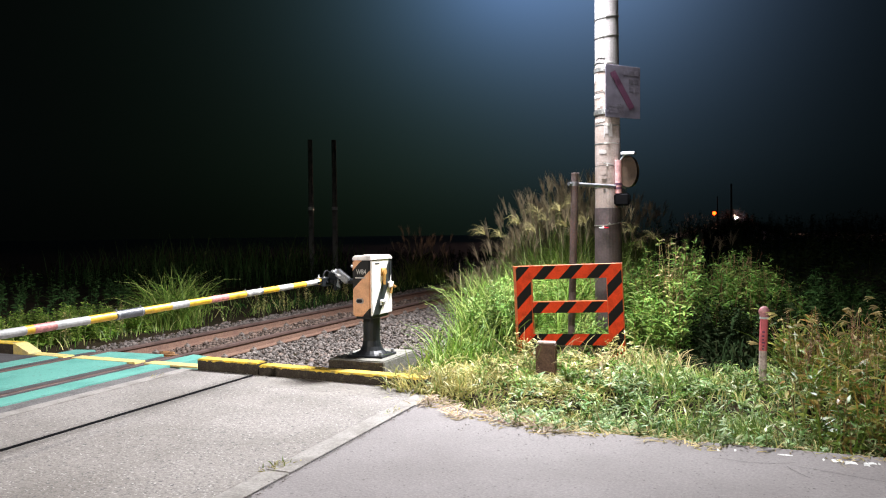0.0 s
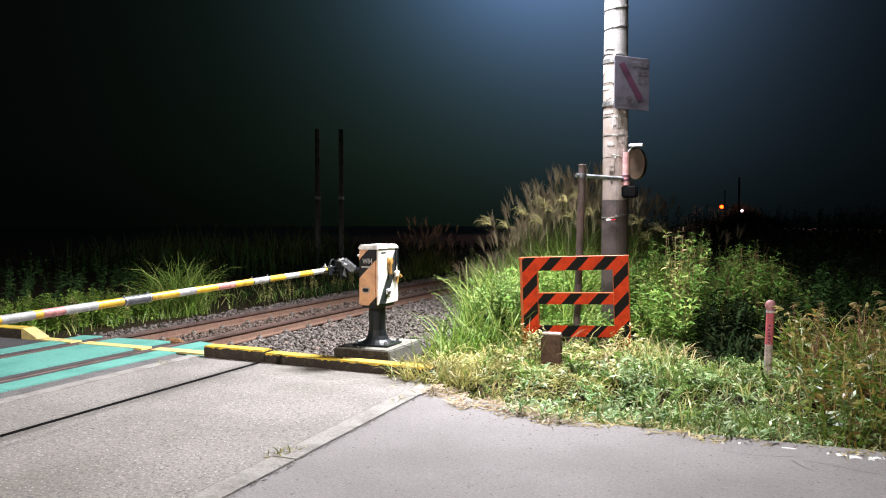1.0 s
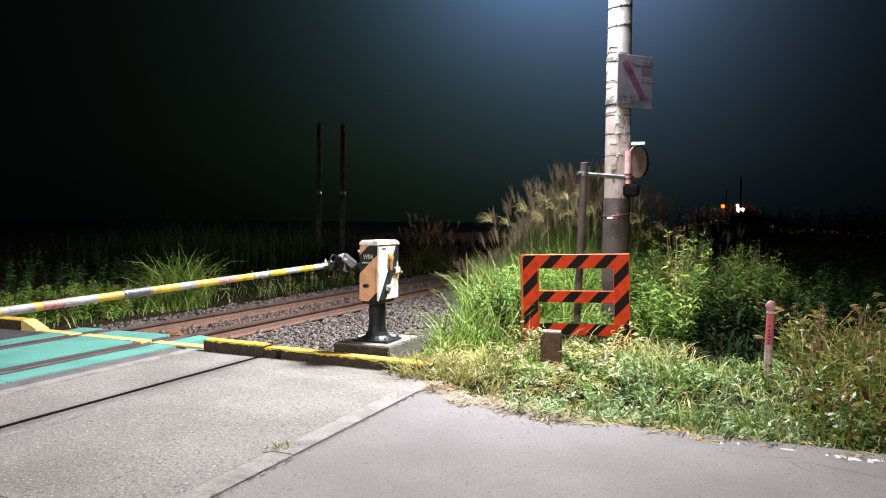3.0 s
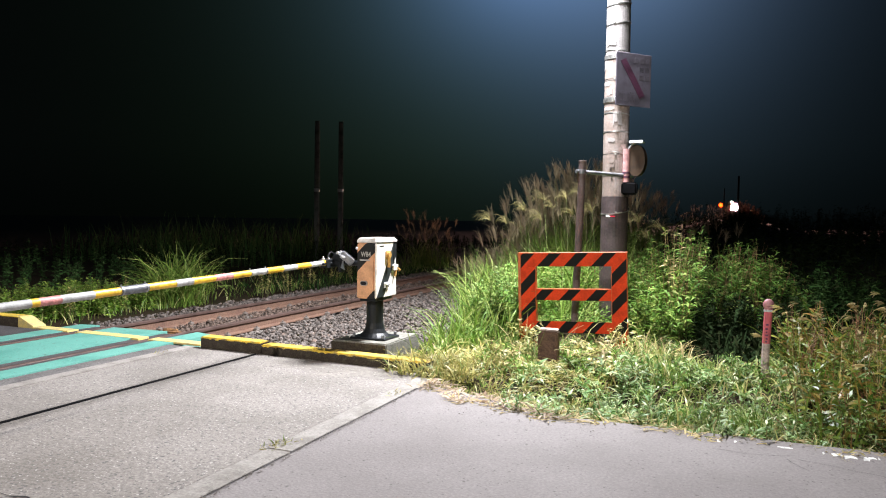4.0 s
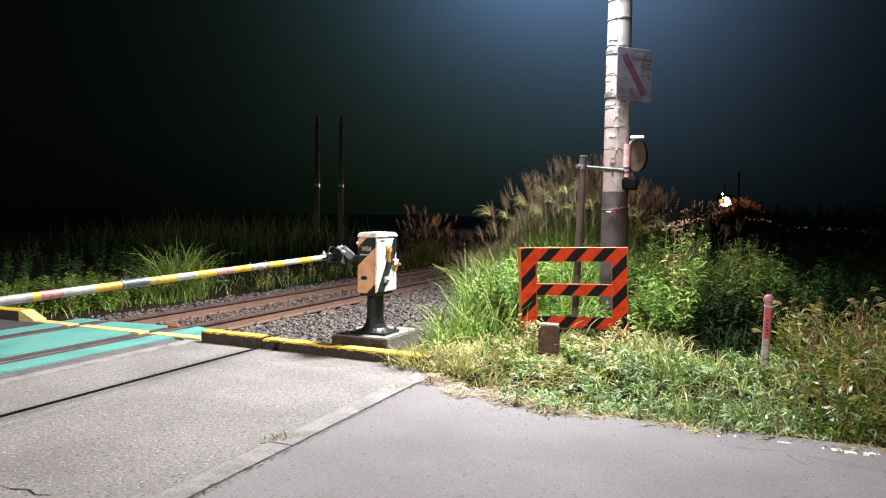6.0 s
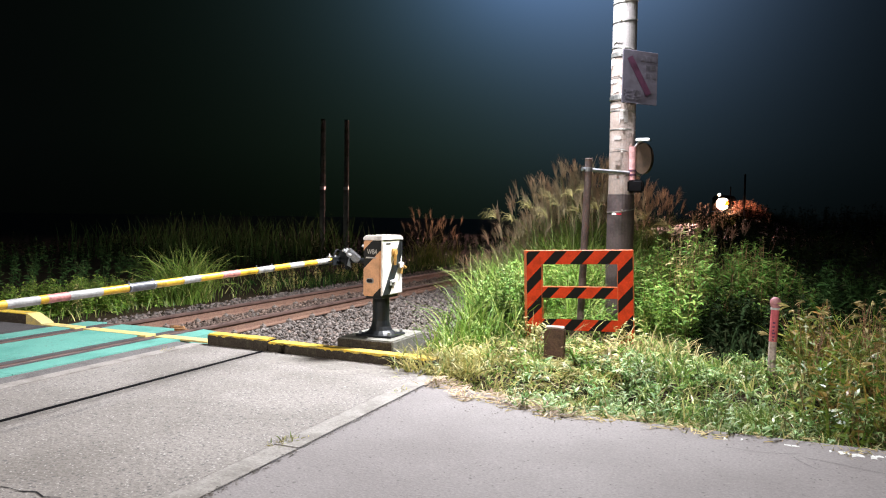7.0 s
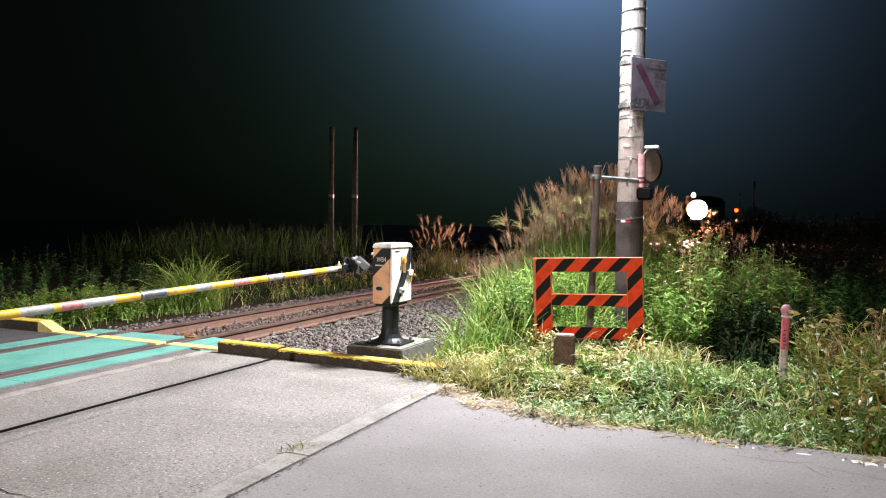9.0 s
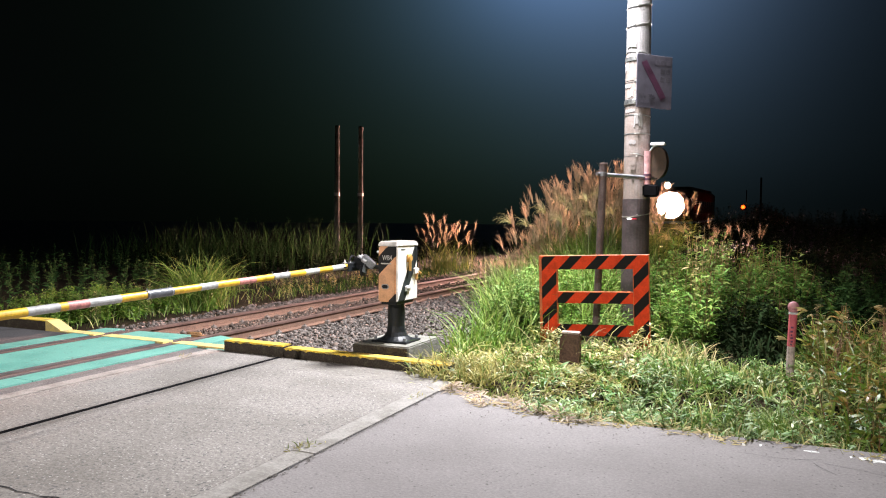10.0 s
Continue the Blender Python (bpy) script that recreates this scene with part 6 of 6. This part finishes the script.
    pv, pf = plume_heads(rng, mid[:, -1], az, 16, 0.30)
    stuff("trackside_stems", [(sv, sf)], M_STEM, "tall single grass stems beside the rails", "tall grass")
    stuff("trackside_plumes", [(pv, pf)], M_PLUME, "thin plumes of grass beside the rails", "tall grass")
    # twiggy bushes where the track bends away
    st, lv = [], []
    for n, x0, x1, top0, top1, leaves, wide in ((110, -1.5, 1.7, 3.6, 4.4, 22, 0.20), (16, -2.3, -1.4, 3.0, 4.2, 30, 0.036), (110, -1.9, 2.6, 2.3, 3.2, 26, 0.12)):
        x, y = rng.uniform(x0, x1, n), rng.uniform(99, 108, n)
        ground = land(x, y)
        a, b = leafy_stems(rng, x, y, ground, (rng.uniform(top0, top1, n) - ground) * (1 - 0.25 * smooth(0.6, 1.7, x)), leaves, 0.30, wide, lean=0.35, start=0.2)
        st, lv = st + a, lv + [b]
    stuff("bush_twigs", st, M_TWIG, "twigs of bushes where the track bends", "bushes")
    stuff("bush_leaves", lv, M_TWIG, "sparse brown leaves of bushes where the track bends", "bushes")
    # scrub on the far bank, along the bend, darkened in its colour to read unlit
    n = 620
    y = 110 + rng.random(n) * 190
    x = track_x(y) + 2.0 + rng.random(n) ** 1.3 * 9
    st, lv = leafy_stems(rng, x, y, land(x, y), rng.uniform(0.8, 1.7, n), 26, 0.34, 0.11, lean=0.35, start=0.1)
    stuff("scrub_stems", st, M_DARKLEAF, "stems of dark scrub along the bend of the track", "bushes")
    stuff("scrub_leaves", [lv], M_DARKLEAF, "dark scrub along the bend of the track", "bushes")
    # low growth on both sides of the ballast, its colour dimmed as if unlit
    n = 5200
    y = 14 + rng.random(n) ** 1.4 * 60
    side = np.where(rng.random(n) < 0.6, 1.0, -1.0)
    x = track_x(y) + side * (1.75 + rng.random(n) * 2.6)
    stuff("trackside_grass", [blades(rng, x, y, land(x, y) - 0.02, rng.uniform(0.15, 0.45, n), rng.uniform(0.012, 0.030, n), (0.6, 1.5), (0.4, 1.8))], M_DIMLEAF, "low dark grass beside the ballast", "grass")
    # a stand of the same grass beyond the track
    x, y = rng.normal(-10.0, 0.36, 50), rng.normal(23.2, 0.8, 50)
    a, b, c = tall_stand(rng, x, y, rng.uniform(1.0, 1.85, 50) * (1.0 - 0.35 * np.abs(x + 10.0)))
    stuff("plume_grass_stems", [a], M_STEM, "stems of tall plumed grass", "tall grass")
    stuff("plume_grass_plumes", [b], M_PLUME, "beige plumes of tall grass beyond the track", "tall grass")
    stuff("plume_grass_blades", [c], M_TALL, "arching blades of tall plumed grass", "tall grass")

    # leafy weeds that thin out beside the bush, their colour dimmed into the dark
    n = 130
    x, y = rng.uniform(-0.3, 0.75, n), rng.uniform(9.7, 12.5, n)
    st, lv = leafy_stems(rng, x, y, land(x, y), rng.uniform(0.5, 1.05, n) * (1 - 0.35 * smooth(0.2, 0.75, x)), 40, 0.15, 0.034, lean=0.3, start=0.12)
    stuff("tall_weed_stems", st, M_BROWN, "upright stems of tall leafy weeds", "weeds")
    stuff("tall_weed_leaves", [lv], M_SHADY, "dim leafy weeds further behind the fence", "weeds")
    n = 90
    x, y = rng.uniform(0.6, 1.7, n), rng.uniform(9.6, 12.0, n)
    st, lv = leafy_stems(rng, x, y, land(x, y), rng.uniform(0.4, 0.85, n) * (1 - 0.3 * smooth(1.0, 1.7, x)), 34, 0.14, 0.032, lean=0.35, start=0.12)
    stuff("tall_weed_stems", st, M_DIMLEAF, "upright stems of tall leafy weeds", "weeds")
    stuff("tall_weed_leaves", [lv], M_DIMLEAF, "dark green leafy weeds beside the bush", "weeds")
    # thicket behind the marker post, its leaves coloured dark for the night
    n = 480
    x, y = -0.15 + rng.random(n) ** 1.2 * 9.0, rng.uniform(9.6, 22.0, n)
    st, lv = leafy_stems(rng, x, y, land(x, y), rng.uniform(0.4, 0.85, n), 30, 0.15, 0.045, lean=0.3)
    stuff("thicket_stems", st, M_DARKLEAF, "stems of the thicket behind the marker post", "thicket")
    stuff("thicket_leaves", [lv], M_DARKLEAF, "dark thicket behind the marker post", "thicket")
    # grass over the bank, coloured near black so the headlight leaves it dark
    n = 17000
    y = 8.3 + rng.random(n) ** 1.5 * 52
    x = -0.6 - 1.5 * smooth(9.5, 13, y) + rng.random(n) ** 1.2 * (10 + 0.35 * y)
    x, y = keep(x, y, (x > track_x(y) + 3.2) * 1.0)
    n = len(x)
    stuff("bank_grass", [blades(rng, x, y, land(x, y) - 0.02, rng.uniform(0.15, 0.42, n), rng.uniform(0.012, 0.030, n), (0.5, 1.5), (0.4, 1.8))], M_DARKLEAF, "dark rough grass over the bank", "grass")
    # hollow beside the marker post: its shade is put into the weeds' colour
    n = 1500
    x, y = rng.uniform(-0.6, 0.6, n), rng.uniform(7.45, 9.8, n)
    stuff("shade_coloured_weeds", [blades(rng, x, y, land(x, y) - 0.01, rng.uniform(0.06, 0.24, n) * (0.5 + 0.5 * smooth(7.4, 8.6, y)), rng.uniform(0.014, 0.034, n), (0.2, 1.4), (0.4, 1.8), LEAF)], M_DARKLEAF, "weeds coloured near black for shade in the hollow behind the verge", "weeds")
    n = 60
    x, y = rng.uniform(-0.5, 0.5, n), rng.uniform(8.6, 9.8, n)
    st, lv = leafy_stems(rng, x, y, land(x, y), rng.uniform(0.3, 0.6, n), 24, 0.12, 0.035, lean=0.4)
    stuff("shade_coloured_weeds", st + [lv], M_DARKLEAF, "weeds coloured near black for shade in the hollow behind the verge", "weeds")
    # thicket at the back of the bank, darkness put into its leaf colour
    n = 900
    x, y = rng.uniform(-2.5, 16, n), rng.uniform(24, 48, n)
    ok = x > track_x(y) + 4.2
    x, y = x[ok], y[ok]
    n = len(x)
    st, lv = leafy_stems(rng, x, y, land(x, y), rng.uniform(1.0, 1.6, n), 40, 0.17, 0.05, lean=0.25)
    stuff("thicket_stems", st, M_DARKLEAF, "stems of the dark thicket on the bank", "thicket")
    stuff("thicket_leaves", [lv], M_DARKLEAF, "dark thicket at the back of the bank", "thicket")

    # weeds beyond the track
    def far_weed(x, y, height, stems, seed):
        r = np.random.default_rng(seed)
        k = thing("weed_clump", "leafy green weed clump beyond the track", "weeds", (x, y, float(land(x, y))), group="weed clumps beyond the track")
        px, py = r.normal(0, 0.15, stems), r.normal(0, 0.15, stems)
        st, lv = leafy_stems(r, px, py, np.zeros(stems), height * r.uniform(0.55, 1.0, stems) * (1 - 0.9 * np.minimum(np.hypot(px, py), 0.6)), 58, 0.095, 0.022, lean=0.12, start=0.08)
        v, f = gather(st)
        part("stalk", from_arrays("stalk", v, f, M_STEM), M_STEM, k, kind="stuff")
        part("foliage", from_arrays("foliage", *lv, M_BUSH), M_BUSH, k, kind="stuff")
        return k
    kinds = [far_weed(-10.9, 8.7, 0.62, 26, 1), far_weed(-10.3, 9.1, 0.74, 28, 2), far_weed(-9.95, 9.9, 0.54, 24, 3)]
    r = random.Random(8)
    for k in range(14):
        y = 7.3 + r.random() ** 1.2 * 9
        x = -10.6 - r.random() ** 1.2 * 0.9
        if k < 11:
            x, y = -9.75 - r.uniform(0, 0.5), 7.35 + k * 0.22 + (0.5 if k % 4 > 1 else 0.0)
        m = pose(x, y, float(land(x, y)), 0, 0, r.uniform(0, 360))
        copy_thing(r.choice(kinds), m)
    n = 2000
    y = 6.8 + rng.random(n) ** 1.3 * 17
    x = -9.15 - rng.random(n) ** 1.5 * 4.5
    stuff("far_grass", [blades(rng, x, y, land(x, y) - 0.02, rng.uniform(0.10, 0.32, n), rng.uniform(0.008, 0.016, n))], M_GRASS, "rough grass beyond the track", "grass")
    n = 620
    x, y = rng.normal(-9.45, 0.17, n), rng.normal(10.6, 0.24, n)
    stuff("grass_tuft", [blades(rng, x, y, land(x, y) - 0.02, rng.uniform(0.6, 1.45, n), rng.uniform(0.009, 0.017, n), (0.95, 1.5), (0.8, 2.6))], M_TALL, "big tuft of arching grass beyond the track", "grass")
    # small flowering stalks by the far rail
    for fx, fy, n in ((-8.75, 12.3, 7), (-8.85, 13.1, 5), (-8.9, 14.2, 6), (-9.1, 15.6, 4), (-9.15, 16.4, 5), (-9.5, 9.3, 6), (-9.4, 8.3, 5)):
        x, y = rng.normal(0, 0.10, n), rng.normal(0, 0.12, n)
        st, lv = leafy_stems(rng, x, y, np.full(n, -0.01), rng.uniform(0.35, 0.62, n), 34, 0.07, 0.024, lean=0.15, start=0.35)
        k = thing("goldenrod", "upright yellow-flowered wild stalks by the far rail", "wildflowers", (fx, fy, float(land(fx, fy))), group="goldenrod beyond the track")
        part("stalk", from_arrays("stalk", *gather(st), M_STEM), M_STEM, k, kind="stuff")
        part("flower_head", from_arrays("flower_head", *lv, M_YELLOWISH), M_YELLOWISH, k, "yellow flower spikes", kind="stuff")
    # tall reeds at the edge of the field, made faint by a dim leaf colour
    n = 1500
    x, y = rng.uniform(-24, -13.4, n), rng.uniform(19.5, 26, n)
    x, y = keep(x, y, 0.35 + 0.65 * (np.sin(x * 1.9) * np.sin(y * 1.3 + 1) > -0.15))
    n = len(x)
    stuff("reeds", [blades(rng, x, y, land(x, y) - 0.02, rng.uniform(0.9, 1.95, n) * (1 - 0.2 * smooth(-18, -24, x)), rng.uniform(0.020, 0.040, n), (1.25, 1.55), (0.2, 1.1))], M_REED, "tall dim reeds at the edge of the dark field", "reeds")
    n = 1100
    y = 7.0 + rng.random(n) ** 1.2 * 40
    x = -12.4 - rng.random(n) ** 1.3 * 16
    hgt = rng.uniform(0.4, 0.8, n) * (1.0 + 0.3 * np.sin(x * 1.3 + 2) * np.sin(y * 0.8))
    # farther stems take the darkest leaf: the falling light is put into colour
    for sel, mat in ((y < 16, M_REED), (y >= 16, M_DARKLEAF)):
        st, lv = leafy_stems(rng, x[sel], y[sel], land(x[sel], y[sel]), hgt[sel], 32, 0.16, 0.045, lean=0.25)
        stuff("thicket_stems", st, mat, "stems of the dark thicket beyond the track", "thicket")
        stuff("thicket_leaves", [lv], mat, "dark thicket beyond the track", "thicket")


build_ground()
build_track()
build_machine()
build_fence()
build_posts()
build_far_poles()
train = build_train()
build_plants()
build_ballast()
build_grit()
build_kerbs()
build_road()


def motions():
    rows = []
    for k in range(21):
        t = k * 0.5
        y = 48.0 + 24.0 * (10.0 - t) + 3.5 * max(0.0, t - 9.0) ** 2
        dx = float(track_x(y + 19) - track_x(y))
        dz = float(track_z(y + 19) - track_z(y))
        rows.append((t, pose(float(track_x(y)), y, float(track_z(y)), math.degrees(math.atan2(dz, 19)), 0, -math.degrees(math.atan2(dx, 19)))))
    walk(train, rows)


motions()
